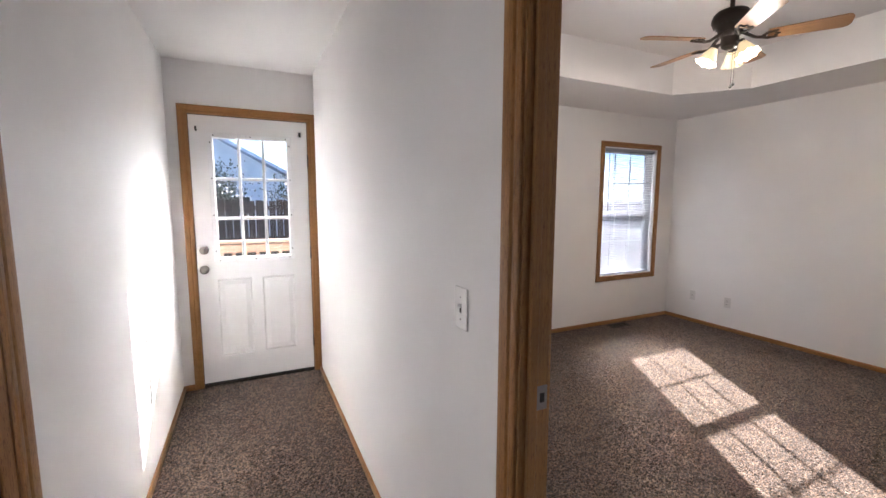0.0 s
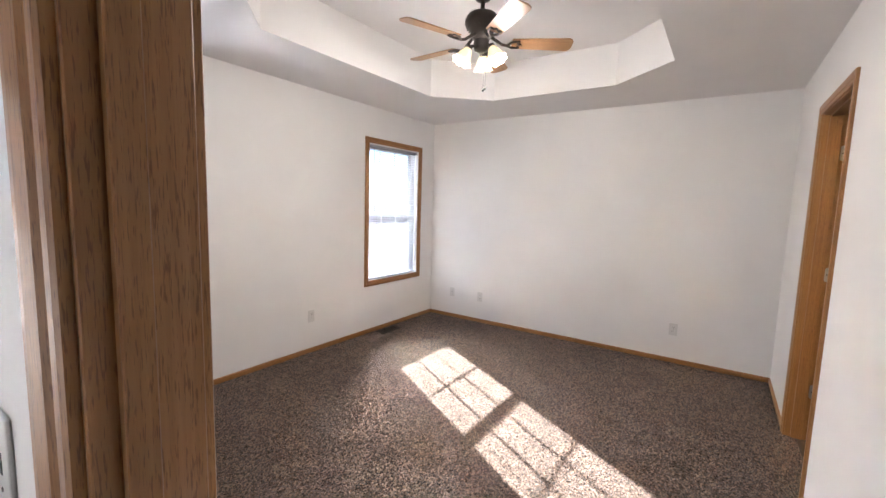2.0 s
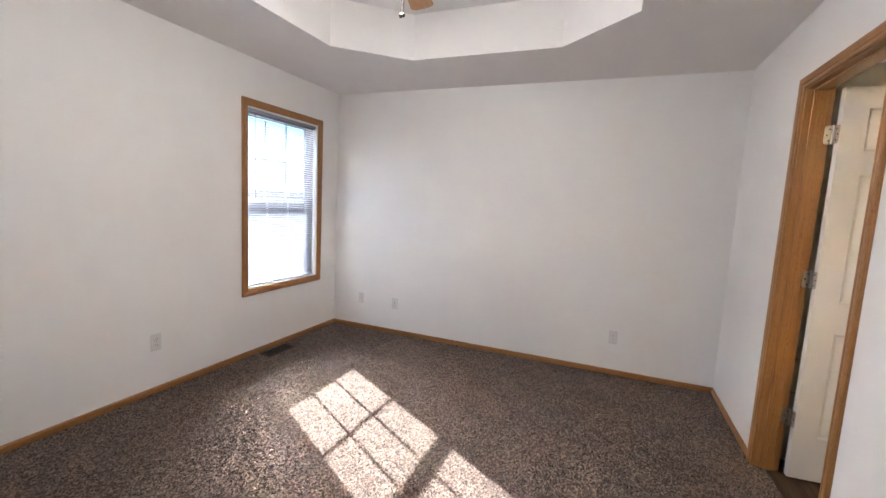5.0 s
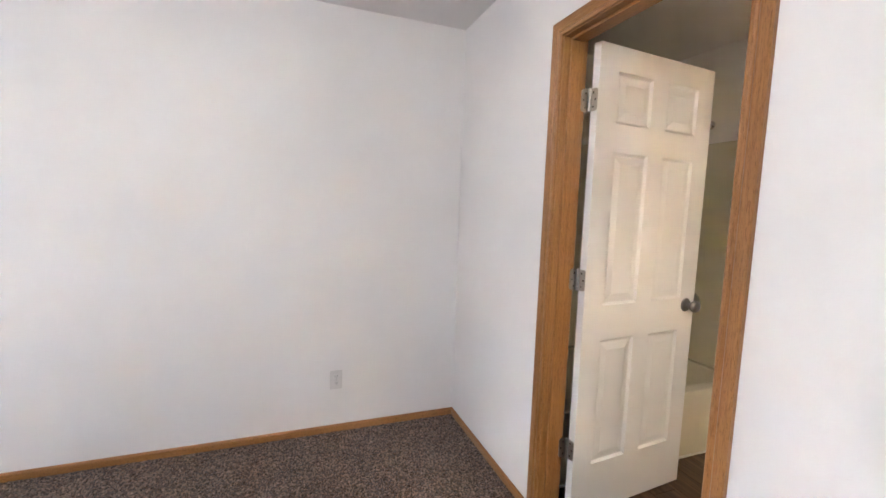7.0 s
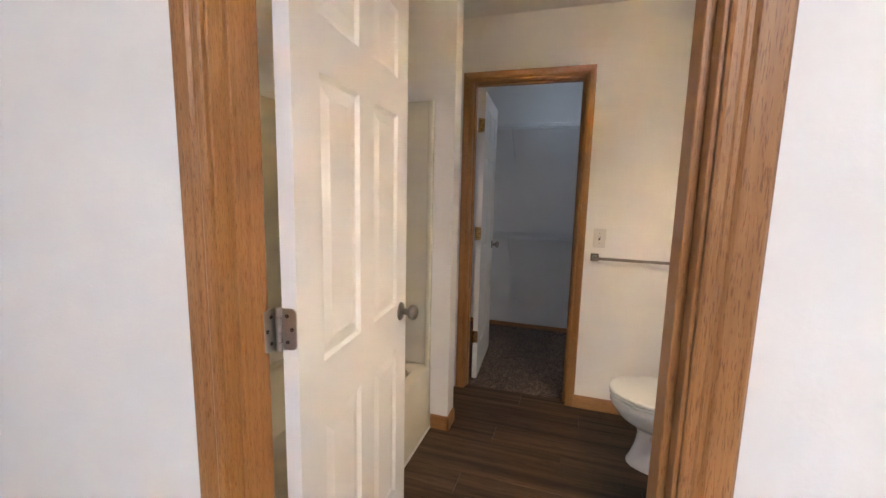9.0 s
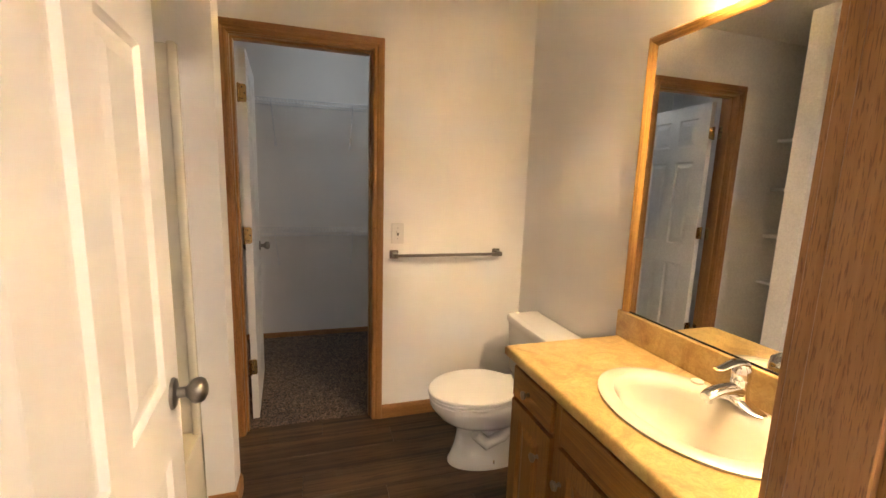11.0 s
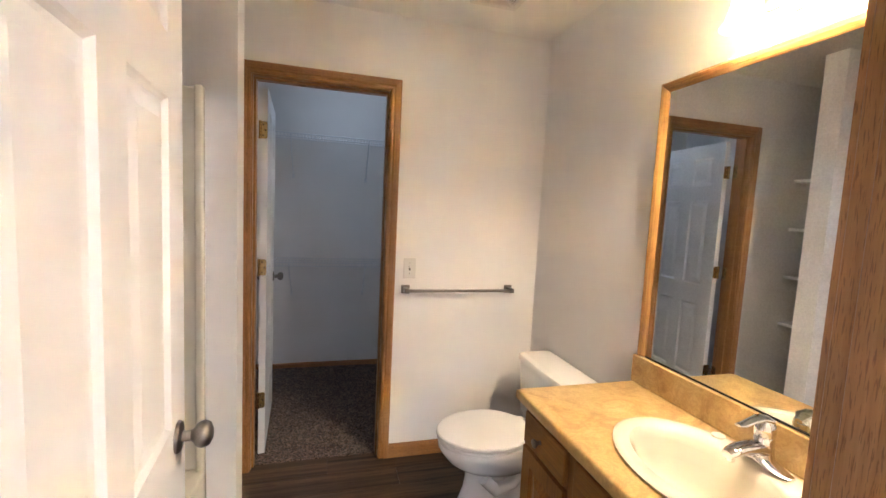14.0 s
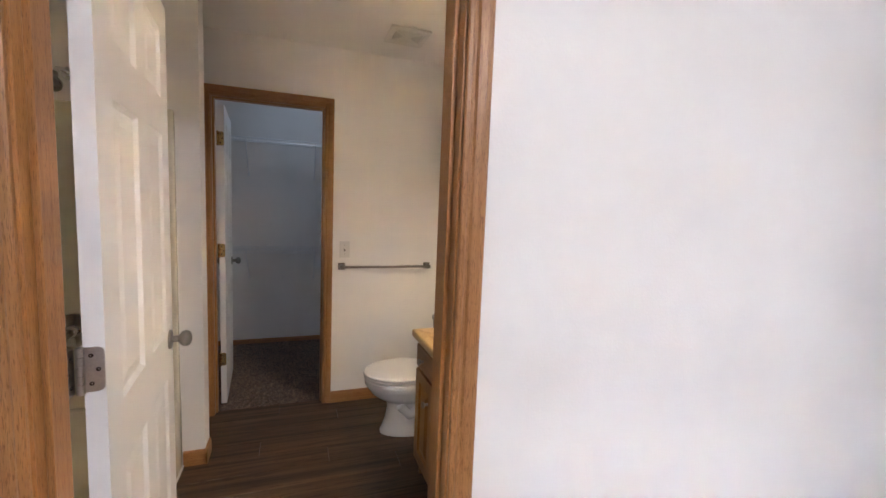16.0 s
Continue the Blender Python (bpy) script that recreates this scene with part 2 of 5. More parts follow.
def wall(name, axis, at0, at1, u0, u1, z1, openings=(), mat=None, label="white painted plaster wall", z0=0.0):
    """Wall slab between at0 and at1 across axis ('x' or 'y'), from u0 to u1 along the other, with openings (u0, u1, z0, z1)."""
    us = sorted({u0, u1, *(o[0] for o in openings), *(o[1] for o in openings)})
    zs = sorted({z0, z1, *(o[2] for o in openings), *(o[3] for o in openings)})
    us, zs = [u for u in us if u0 <= u <= u1], [z for z in zs if z0 <= z <= z1]
    solid = {}
    for i in range(len(us) - 1):
        for j in range(len(zs) - 1):
            cu, cz = (us[i] + us[i + 1]) / 2, (zs[j] + zs[j + 1]) / 2
            solid[i, j] = not any(o[0] < cu < o[1] and o[2] < cz < o[3] for o in openings)
    bm = bmesh.new()
    cache = {}

    def v(a, u, z):
        k = (a, u, z)
        if k not in cache:
            cache[k] = bm.verts.new((a, u, z) if axis == "x" else (u, a, z))
        return cache[k]

    for (i, j), s in solid.items():
        if not s:
            continue
        a, b, c, d = us[i], us[i + 1], zs[j], zs[j + 1]
        for at in (at0, at1):
            bm.faces.new((v(at, a, c), v(at, b, c), v(at, b, d), v(at, a, d)))
        for di, dj, q in ((-1, 0, ((a, c), (a, d))), (1, 0, ((b, c), (b, d))), (0, -1, ((a, c), (b, c))), (0, 1, ((a, d), (b, d)))):
            if not solid.get((i + di, j + dj), False):
                (p0, p1), (r0, r1) = q
                bm.faces.new((v(at0, p0, p1), v(at0, r0, r1), v(at1, r0, r1), v(at1, p0, p1)))
    ob = link_mesh(name, bm, mat or WALL)
    return tagged(ob, label, "wall", kind="structure")


PROFILE = [(0.0, 0.0), (0.0, 0.008), (0.004, 0.0105), (0.012, 0.0115), (0.016, 0.009), (0.021, 0.009), (0.026, 0.0135), (0.044, 0.0165), (0.053, 0.0165), (0.057, 0.0125), (0.057, 0.0)]


def casing_piece(ends):
    """Moulded strip between two mitred ends; ends give a function from (d, h) to a point."""
    a, b = ends
    return loft([[a(d, h) for d, h in PROFILE], [b(d, h) for d, h in PROFILE]])


def casing(parent, frame_of, u0, u1, z0, z1, sill=False, gap=0.005):
    """Moulded trim round an opening; frame_of maps (u, h, z) to the world. Returns nothing."""
    u0, u1, z1 = u0 - gap, u1 + gap, z1 + gap
    zb = z0 - gap if sill else z0
    dn = 1 if sill else 0
    f = frame_of
    along = 0 if abs(f(1, 0, 0)[0] - f(0, 0, 0)[0]) > 0.5 else 1
    part("casing_leg", casing_piece((lambda d, h: f(u0 - d, h, zb - d * dn), lambda d, h: f(u0 - d, h, z1 + d))), OAK[2], parent, smooth=False)
    part("casing_leg", casing_piece((lambda d, h: f(u1 + d, h, zb - d * dn), lambda d, h: f(u1 + d, h, z1 + d))), OAK[2], parent)
    part("casing_head", casing_piece((lambda d, h: f(u0 - d, h, z1 + d), lambda d, h: f(u1 + d, h, z1 + d))), OAK[along], parent)
    if sill:
        part("casing_foot", casing_piece((lambda d, h: f(u0 - d, h, zb - d), lambda d, h: f(u1 + d, h, zb - d))), OAK[along], parent)


# ---- structure: plan in metres ----
H = 2.44
HALL_W, HALL_E, BED_W, EAST, NORTH, HALL_N = -0.45, 0.561, 0.640, 4.88, 3.63, 3.685
BED_S, BATH_N, BATH_S, CLOSET_N, CLOSET_S, BATH_W = 0.03, -0.079, -2.083, -2.198, -3.560, 2.372
HALL_S = -2.6
D1 = (-0.328, 0.521, 0.0, 2.084)     # garden door
D2 = (0.02, 0.846, 0.0, 2.058)      # bedroom door
D3 = (3.136, 3.890, 0.0, 2.060)      # bathroom door
D4 = (3.278, 3.985, 0.0, 2.068)       # closet door
D5 = (0.575, 1.351, 0.0, 2.058)      # door across the hall
W1 = (1.043, 1.917, 0.578, 2.064)
W2 = (3.70, 4.558, 0.578, 2.064)

wall("wall_north", "y", NORTH, NORTH + 0.15, 0.60, 5.03, 3.0, [W1, W2])
wall("wall_hall_north", "y", HALL_N, NORTH + 0.15, -0.565, 0.60, 3.0, [D1])
wall("wall_east", "x", EAST, EAST + 0.15, -3.70, NORTH, 3.0)
wall("wall_hall_east", "x", HALL_E, BED_W, HALL_S, NORTH, H, [D2])
wall("wall_hall_west", "x", HALL_W - 0.115, HALL_W, HALL_S, HALL_N, H, [D5])
wall("wall_bedroom_south", "y", BATH_N, BED_S, BED_W, EAST, H, [D3])
wall("wall_bath_west", "x", BATH_W - 0.115, BATH_W, CLOSET_S, BATH_N, H)
wall("wall_bath_south", "y", CLOSET_N, BATH_S, BATH_W, EAST, H, [D4])
wall("wall_tub_end", "y", -1.661, -1.546, 3.926, EAST, H)
wall("wall_closet_south", "y", CLOSET_S - 0.115, CLOSET_S, BATH_W - 0.115, EAST, H)
# floors
def carpet_sheet(name, x0, y0, x1, y1, pitch):
    """Cut pile carpet: a slab whose top is a close field of uneven tufts."""
    rng = np.random.default_rng(len(name) * 7 + 3)
    nx, ny = int((x1 - x0) / pitch), int((y1 - y0) / pitch)
    gx, gy = np.meshgrid(np.linspace(x0, x1, nx + 1), np.linspace(y0, y1, ny + 1))
    gz = rng.random((ny + 1, nx + 1)) ** 1.4 * -0.008 + 0.003
    drift = np.sin(gx * 9.1 + 2.0 * np.sin(gy * 4.3)) * np.sin(gy * 7.7 + 1.7 * np.sin(gx * 5.9))
    gz += 0.0012 * drift
    inner = np.zeros_like(gz)
    inner[1:-1, 1:-1] = 1.0
    gx = gx + inner * rng.uniform(-0.4, 0.4, gx.shape) * pitch
    gy = gy + inner * rng.uniform(-0.4, 0.4, gy.shape) * pitch
    top = np.stack([gx.ravel(), gy.ravel(), gz.ravel()], axis=1)
    i = (np.arange(ny)[:, None] * (nx + 1) + np.arange(nx)[None, :]).ravel()
    quads = np.stack([i, i + 1, i + nx + 2, i + nx + 1], axis=1)
    n = len(top)
    low = np.array([(x0, y0, -0.25), (x1, y0, -0.25), (x1, y1, -0.25), (x0, y1, -0.25)])
    c = [0, nx, n - 1, n - 1 - nx]
    sides = [(n + k, n + (k + 1) % 4, c[(k + 1) % 4], c[k]) for k in range(4)] + [(n + 3, n + 2, n + 1, n)]
    me = bpy.data.meshes.new(name)
    verts, faces = np.concatenate([top, low]), np.concatenate([quads, np.array(sides)])
    me.vertices.add(len(verts))
    me.vertices.foreach_set("co", verts.ravel())
    me.loops.add(faces.size)
    me.loops.foreach_set("vertex_index", faces.ravel().astype(np.int32))
    me.polygons.add(len(faces))
    me.polygons.foreach_set("loop_start", np.arange(0, faces.size, 4, dtype=np.int32))
    me.update(calc_edges=True)
    me.materials.append(CARPET)
    return tagged(new(name, me), "brown flecked cut pile carpet", "floor", kind="structure")


carpet_sheet("floor_hall", -0.565, HALL_S - 0.2, 0.60, HALL_N + 0.05, 0.0065)
carpet_sheet("floor_bedroom", 0.60, -0.03, EAST + 0.05, NORTH + 0.05, 0.0065)
carpet_sheet("floor_closet", BATH_W - 0.1, CLOSET_S - 0.1, EAST + 0.05, -2.145, 0.009)
floor_bath = tagged(link_mesh("floor_bathroom", bx(BATH_W - 0.1, -2.145, -0.25, EAST + 0.05, -0.03, -0.012), DARK), "dark brown wood-look vinyl plank floor", "floor", kind="structure")

# ceilings
tagged(link_mesh("ceiling_hall", bx(-0.565, HALL_S, H, 0.60, HALL_N, H + 0.2), CEIL), "white textured ceiling", "ceiling", kind="structure")
tagged(link_mesh("ceiling_bathroom", bx(BATH_W - 0.115, CLOSET_S - 0.115, H, EAST, -0.03, H + 0.2), CEIL), "white textured ceiling", "ceiling", kind="structure")


def tray_ceiling():
    """Flat border with a raised octagon in the middle."""
    x0, x1, y0, y1, top = 1.57, 4.112, 0.837, 2.845, H + 0.33
    c, s = 0.41, 0.453
    ring = [(x0 + c, y0), (x1 - c, y0), (x1, y0 + s), (x1, y1 - s), (x1 - c, y1), (x0 + c, y1), (x0, y1 - s), (x0, y0 + s)]
    bm = bmesh.new()
    low = [bm.verts.new((x, y, H)) for x, y in ring]
    high = [bm.verts.new((x, y, top)) for x, y in ring]
    ox0, ox1, oy0, oy1 = 0.60, EAST, -0.03, NORTH
    o = [bm.verts.new((x, y, H)) for x, y in ((ox0, oy0), (ox1, oy0), (ox1, oy1), (ox0, oy1))]
    for q in ((o[0], o[1], low[1], low[0]), (o[1], low[2], low[1]), (o[1], o[2], low[3], low[2]), (o[2], low[4], low[3]),
              (o[2], o[3], low[5], low[4]), (o[3], low[6], low[5]), (o[3], o[0], low[7], low[6]), (o[0], low[0], low[7])):
        bm.faces.new(q)
    for i in range(8):
        j = (i + 1) % 8
        bm.faces.new((low[i], low[j], high[j], high[i]))
    bm.faces.new(high)
    return bm


tagged(link_mesh("ceiling_bedroom", tray_ceiling(), CEIL), "white ceiling with a raised octagonal tray", "ceiling", kind="structure")
tagged(link_mesh("roof_slab", bx(-3.0, -4.0, H + 0.34, 5.4, NORTH + 1.0, H + 0.5), CEIL), "plain roof above the ceilings", "roof", kind="structure")


# baseboards
def baseboard(name, axis, at, side, u0, u1, height=0.043):
    """Oak board with a rounded top along a wall face; side is the way it projects."""
    prof = [(0, 0), (0.011, 0), (0.011, height * 0.72), (0.008, height * 0.9), (0.004, height), (0, height)]

    def pt(u, d, z):
        return (at + side * d, u, z) if axis == "x" else (u, at + side * d, z)

    ob = link_mesh(name, loft([[pt(u0, d, z) for d, z in prof], [pt(u1, d, z) for d, z in prof]]), OAK[1 if axis == "x" else 0])
    tagged(ob, "stained oak baseboard along the wall", "baseboard", kind="structure")


CW = 0.062
baseboard("baseboard_hall_east", "x", HALL_E, -1, D2[1] - 0.018 + CW, HALL_N)
baseboard("baseboard_hall_west", "x", HALL_W, 1, D5[1] - 0.018 + CW, HALL_N)
baseboard("baseboard_hall_north", "y", HALL_N, -1, HALL_W + 0.011, D1[0] + 0.012 - CW)
baseboard("baseboard_bedroom_north", "y", NORTH, -1, BED_W + 0.011, EAST - 0.011)
baseboard("baseboard_bedroom_east", "x", EAST, -1, BED_S, NORTH)
baseboard("baseboard_bedroom_south_a", "y", BED_S, 1, D3[1] - 0.018 + CW, EAST - 0.011)
baseboard("baseboard_bedroom_south_b", "y", BED_S, 1, BED_W + 0.011, D3[0] + 0.018 - CW)
baseboard("baseboard_bedroom_west", "x", BED_W, 1, D2[1] - 0.018 + CW, NORTH)
baseboard("baseboard_bath_south", "y", BATH_S, 1, BATH_W + 0.011, D4[0] + 0.018 - CW, 0.082)
baseboard("baseboard_bath_west", "x", BATH_W, 1, BATH_S, -1.155, 0.082)
baseboard("baseboard_tub_end_a", "y", -1.546, 1, 3.915, 4.028, 0.082)
baseboard("baseboard_tub_end_b", "x", 3.926, -1, -1.661, -1.535, 0.082)
baseboard("baseboard_closet_south", "y", CLOSET_S, 1, BATH_W, EAST)


# door frames
def door_frame(name, axis, d, faces, stop_at, label):
    """Jambs, head, stop and casing of a doorway. faces: the two wall faces (low, high); stop_at: where the stop sits between them."""
    e = thing(name, Matrix(), label, "door frame", "structure")
    lo, hi = faces
    t = 0.018

    def f(u, a, z):
        return (a, u, z) if axis == "x" else (u, a, z)

    def board(nm, u0, u1, a0, a1, z0, z1, mat):
        p, q = f(u0, a0, z0), f(u1, a1, z1)
        part(nm, bx(*(min(m, n) for m, n in zip(p, q)), *(max(m, n) for m, n in zip(p, q)), bevel=0.0012, seg=1), mat, e)

    al = OAK[1 if axis == "x" else 0]
    u0, u1, z1 = d[0], d[1], d[3]
    board("jamb", u0, u0 + t, lo, hi, 0.003, z1, OAK[2])
    board("jamb", u1 - t, u1, lo, hi, 0.003, z1, OAK[2])
    board("head_jamb", u0 + t, u1 - t, lo, hi, z1 - t, z1, al)
    s0, s1 = stop_at
    board("stop", u0 + t, u0 + t + 0.011, s0, s1, 0.003, z1 - t, OAK[2])
    board("stop", u1 - t - 0.011, u1 - t, s0, s1, 0.003, z1 - t, OAK[2])
    board("stop", u0 + t + 0.011, u1 - t - 0.011, s0, s1, z1 - t - 0.011, z1 - t, al)
    for a, sgn in ((lo, -1), (hi, 1)):
        casing(e, lambda u, h, z, a=a, sgn=sgn: f(u, a + sgn * h, z), u0 + t, u1 - t, 0.003, z1 - t)
    return e


frame_bed = door_frame("door_frame_2", "x", D2, (HALL_E, BED_W), (0.580, 0.602), "stained oak door frame of the bedroom")
frame_bath = door_frame("door_frame_3", "y", D3, (BATH_N, BED_S), (-0.058, 0.0), "stained oak door frame of the bathroom")
frame_closet = door_frame("door_frame_4", "y", D4, (CLOSET_N, BATH_S), (-2.16, -2.115), "stained oak door frame of the closet")
frame_west = door_frame("door_frame_5", "x", D5, (HALL_W - 0.115, HALL_W), (-0.515, -0.48), "stained oak door frame across the hall")
e1 = thing("door_frame_1", Matrix(), "stained oak frame of the garden door", "door frame", "structure")
for nm, q in (("jamb", (D1[0], HALL_N, 0.003, D1[0] + 0.012, NORTH + 0.15, D1[3])), ("jamb", (D1[1] - 0.012, HALL_N, 0.003, D1[1], NORTH + 0.15, D1[3])),
              ("head_jamb", (D1[0] + 0.012, HALL_N, D1[3] - 0.012, D1[1] - 0.012, NORTH + 0.15, D1[3]))):
    part(nm, bx(*q, bevel=0.001, seg=1), OAK[2], e1)
part("threshold", bx(D1[0] + 0.012, HALL_N + 0.005, 0.0, D1[1] - 0.012, NORTH + 0.17, 0.02, bevel=0.004), GREY_METAL, e1, "dark metal threshold")
casing(e1, lambda u, h, z: (u, HALL_N - h, z), D1[0] + 0.012, D1[1] - 0.012, 0.003, D1[3] - 0.012)


# doors
def panel_slab(w, h, t, xs, zs, holes, raised=0.0035):
    """Slab in x 0..w, y 0..t, z 0..h with moulded panels; xs, zs: cuts; holes: cells (i, j) that carry a panel."""
    bm = bmesh.new()

    def quad(pts):
        bm.faces.new([bm.verts.new(p) for p in pts])

    rings = [(0.0, 0.0), (0.004, 0.004), (0.010, 0.009), (0.018, 0.009), (0.042, raised), (0.046, raised - 0.0012)]
    for y, sg in ((0.0, 1), (t, -1)):
        for i in range(len(xs) - 1):
            for j in range(len(zs) - 1):
                a, b, c, d = xs[i], xs[i + 1], zs[j], zs[j + 1]
                if (i, j) not in holes:
                    quad([(a, y, c), (b, y, c), (b, y, d), (a, y, d)])
                    continue
                loops = [[(a + k, y + sg * q, c + k), (b - k, y + sg * q, c + k), (b - k, y + sg * q, d - k), (a + k, y + sg * q, d - k)] for k, q in rings]
                for p, q in zip(loops, loops[1:]):
                    for k in range(4):
                        quad([p[k], p[(k + 1) % 4], q[(k + 1) % 4], q[k]])
                quad(loops[-1])
    for a, b in zip(xs, xs[1:]):
        for z in (0, h):
            quad([(a, 0, z), (b, 0, z), (b, t, z), (a, t, z)])
    for c, d in zip(zs, zs[1:]):
        for x in (0, w):
            quad([(x, 0, c), (x, 0, d), (x, t, d), (x, t, c)])
    bmesh.ops.remove_doubles(bm, verts=bm.verts, dist=0.0002)
    return bm


def knob_parts(parent, x, z, y, side, mat, label):
    """Round door knob with its rose, standing out of the face at y."""
    m = Matrix.Translation((x, y, z)) @ Matrix.Rotation(radians(90 if side < 0 else -90), 4, "X")
    k = part("knob", lathe([(0.011, 0.006), (0.0115, 0.026), (0.016, 0.031), (0.024, 0.036), (0.0275, 0.045), (0.0275, 0.053), (0.023, 0.061), (0.012, 0.066), (0, 0.067)], 28, m=m), mat, parent, label, True)
    part("rose", lathe([(0.033, 0.0), (0.033, 0.003), (0.030, 0.007), (0.020, 0.009), (0.011, 0.010)], 28, m=m), mat, k, smooth=True)
    return k


def hinge_parts(parent, z, pin, leaf_x, leaf_t, mat):
    """Butt hinge: rounded plate on the door edge, plate on the jamb and a knuckled pin. pin: (x, y)."""
    px, py = pin
    hn = part("hinge", lathe([(0, -0.048), (0.005, -0.047), (0.0075, -0.045), (0.0068, -0.0285), (0.0040, -0.0275), (0.0068, -0.0265), (0.0068, -0.010), (0.0040, -0.0095), (0.0068, -0.009), (0.0068, 0.009), (0.0040, 0.0095), (0.0068, 0.010), (0.0068, 0.0265), (0.0040, 0.0275), (0.0068, 0.0285), (0.0068, 0.045), (0.0045, 0.047), (0, 0.048)], 14, m=Matrix.Translation((px, py, z))), mat, parent, "satin metal hinge", True)
    return hn


def six_panel(w=0.66, h=2.02, t=0.035):
    s = 0.105
    m = 0.095
    pw = (w - 2 * s - m) / 2
    xs = [0, s, s + pw, s + pw + m, w - s, w]
    zs = [0, 0.235, 0.80, 0.955, 1.60, 1.715, h - 0.10, h]
    return panel_slab(w, h, t, xs, zs, {(i, j) for i in (1, 3) for j in (1, 3, 5)})


def plate(parent, name, m, mat=None):
    """Rounded hinge plate 89 mm high with three screws, in its own plane x, z."""
    w, h, r = 0.034, 0.0445, 0.012
    pts = [(0, -h), (w - r, -h)] + [(w - r + r * math.sin(a), -h + r - r * math.cos(a)) for a in (0.4, 0.8, 1.2)] + [(w, -h + r), (w, h - r)] + [(w - r + r * math.cos(a), h - r + r * math.sin(a)) for a in (0.4, 0.8, 1.2)] + [(w - r, h), (0, h)]
    bm = loft([[(x, 0, z) for x, z in pts], [(x, 0.0022, z) for x, z in pts]])
    p = part(name, bm, mat or NICKEL, parent, place=m)
    for x, z in ((0.013, 0.028), (0.024, 0.0), (0.013, -0.028)):
        lathe([(0.0042, 0.0), (0.0042, 0.003), (0.002, 0.0034), (0.0018, 0.0022), (0, 0.0022)], 10, sb := bmesh.new(), Matrix.Translation((x, 0, z)) @ Matrix.Rotation(radians(-90), 4, "X"))
        part("screw", sb, BRONZE, p, smooth=True)
    return p


def swing_door(name, hinge, angle, w, flip, label, knob_mat, hinge_mat, knob_z=0.920):
    """Six-panel leaf on a hinge at the floor point; angle turns the leaf (degrees); flip puts the thickness on the other side."""
    e = thing(name, pose(hinge[0], hinge[1], 0.012, 0, 0, angle), label, "door", "structure")
    t = 0.035
    off = -t if flip else 0.0
    bm = six_panel(w)
    bmesh.ops.translate(bm, verts=bm.verts, vec=(0.004, off, 0))
    part("leaf", bm, WHITE, e, smooth=False)
    knob_parts(e, w - 0.058, knob_z, off, -1, knob_mat, "round satin nickel knob")
    knob_parts(e, w - 0.058, knob_z, off + t, 1, knob_mat, "round satin nickel knob")
    sg = -1 if flip else 1
    for z in (0.315, 1.066, 1.80):
        hn = hinge_parts(e, z, (-0.003, sg * (t + 0.003)), 0, t, hinge_mat)
        plate(hn, "door_plate", Matrix.Translation((0.0035, sg * t, z)) @ Matrix.Rotation(radians(-90 * sg), 4, "Z") @ Matrix.Diagonal((1, -sg, 1, 1)), hinge_mat)
    part("latch_plate", bx(w + 0.0038, off + 0.006, knob_z - 0.03, w + 0.0052, off + t - 0.006, knob_z + 0.03, bevel=0.0005, seg=1), knob_mat, e)
    return e


door_bath = swing_door("door_3", (3.822, -0.104), 275.0, 0.715, False, "white six-panel bathroom door standing open", NICKEL, HINGE)
door_closet = swing_door("door_4", (3.917, -2.228), 274.0, 0.660, False, "white six-panel closet door standing open", NICKEL, BRASS)
door_bed = swing_door("door_2", (0.653, 0.040), 12.0, 0.785, True, "white six-panel bedroom door standing open", NICKEL, HINGE, 0.940)

# unseen side room across the hall, added with its own window on the garden, so that daylight reaches the hall
wall("wall_side_west", "x", -2.95, -2.80, -0.4, NORTH + 0.15, H)
wall("wall_side_north", "y", NORTH, NORTH + 0.15, -2.80, -0.565, 3.0, [(-2.5, -0.9, 0.5, 2.1)])
wall("wall_side_south", "y", -0.4, -0.25, -2.80, -0.565, H)
tagged(link_mesh("floor_side", bx(-2.95, -0.4, -0.25, -0.565, NORTH + 0.15, 0.0), CARPET), "brown flecked cut pile carpet", "floor", kind="structure")
tagged(link_mesh("ceiling_side", bx(-2.95, -0.4, H, -0.565, NORTH, H + 0.2), CEIL), "white textured ceiling", "ceiling", kind="structure")


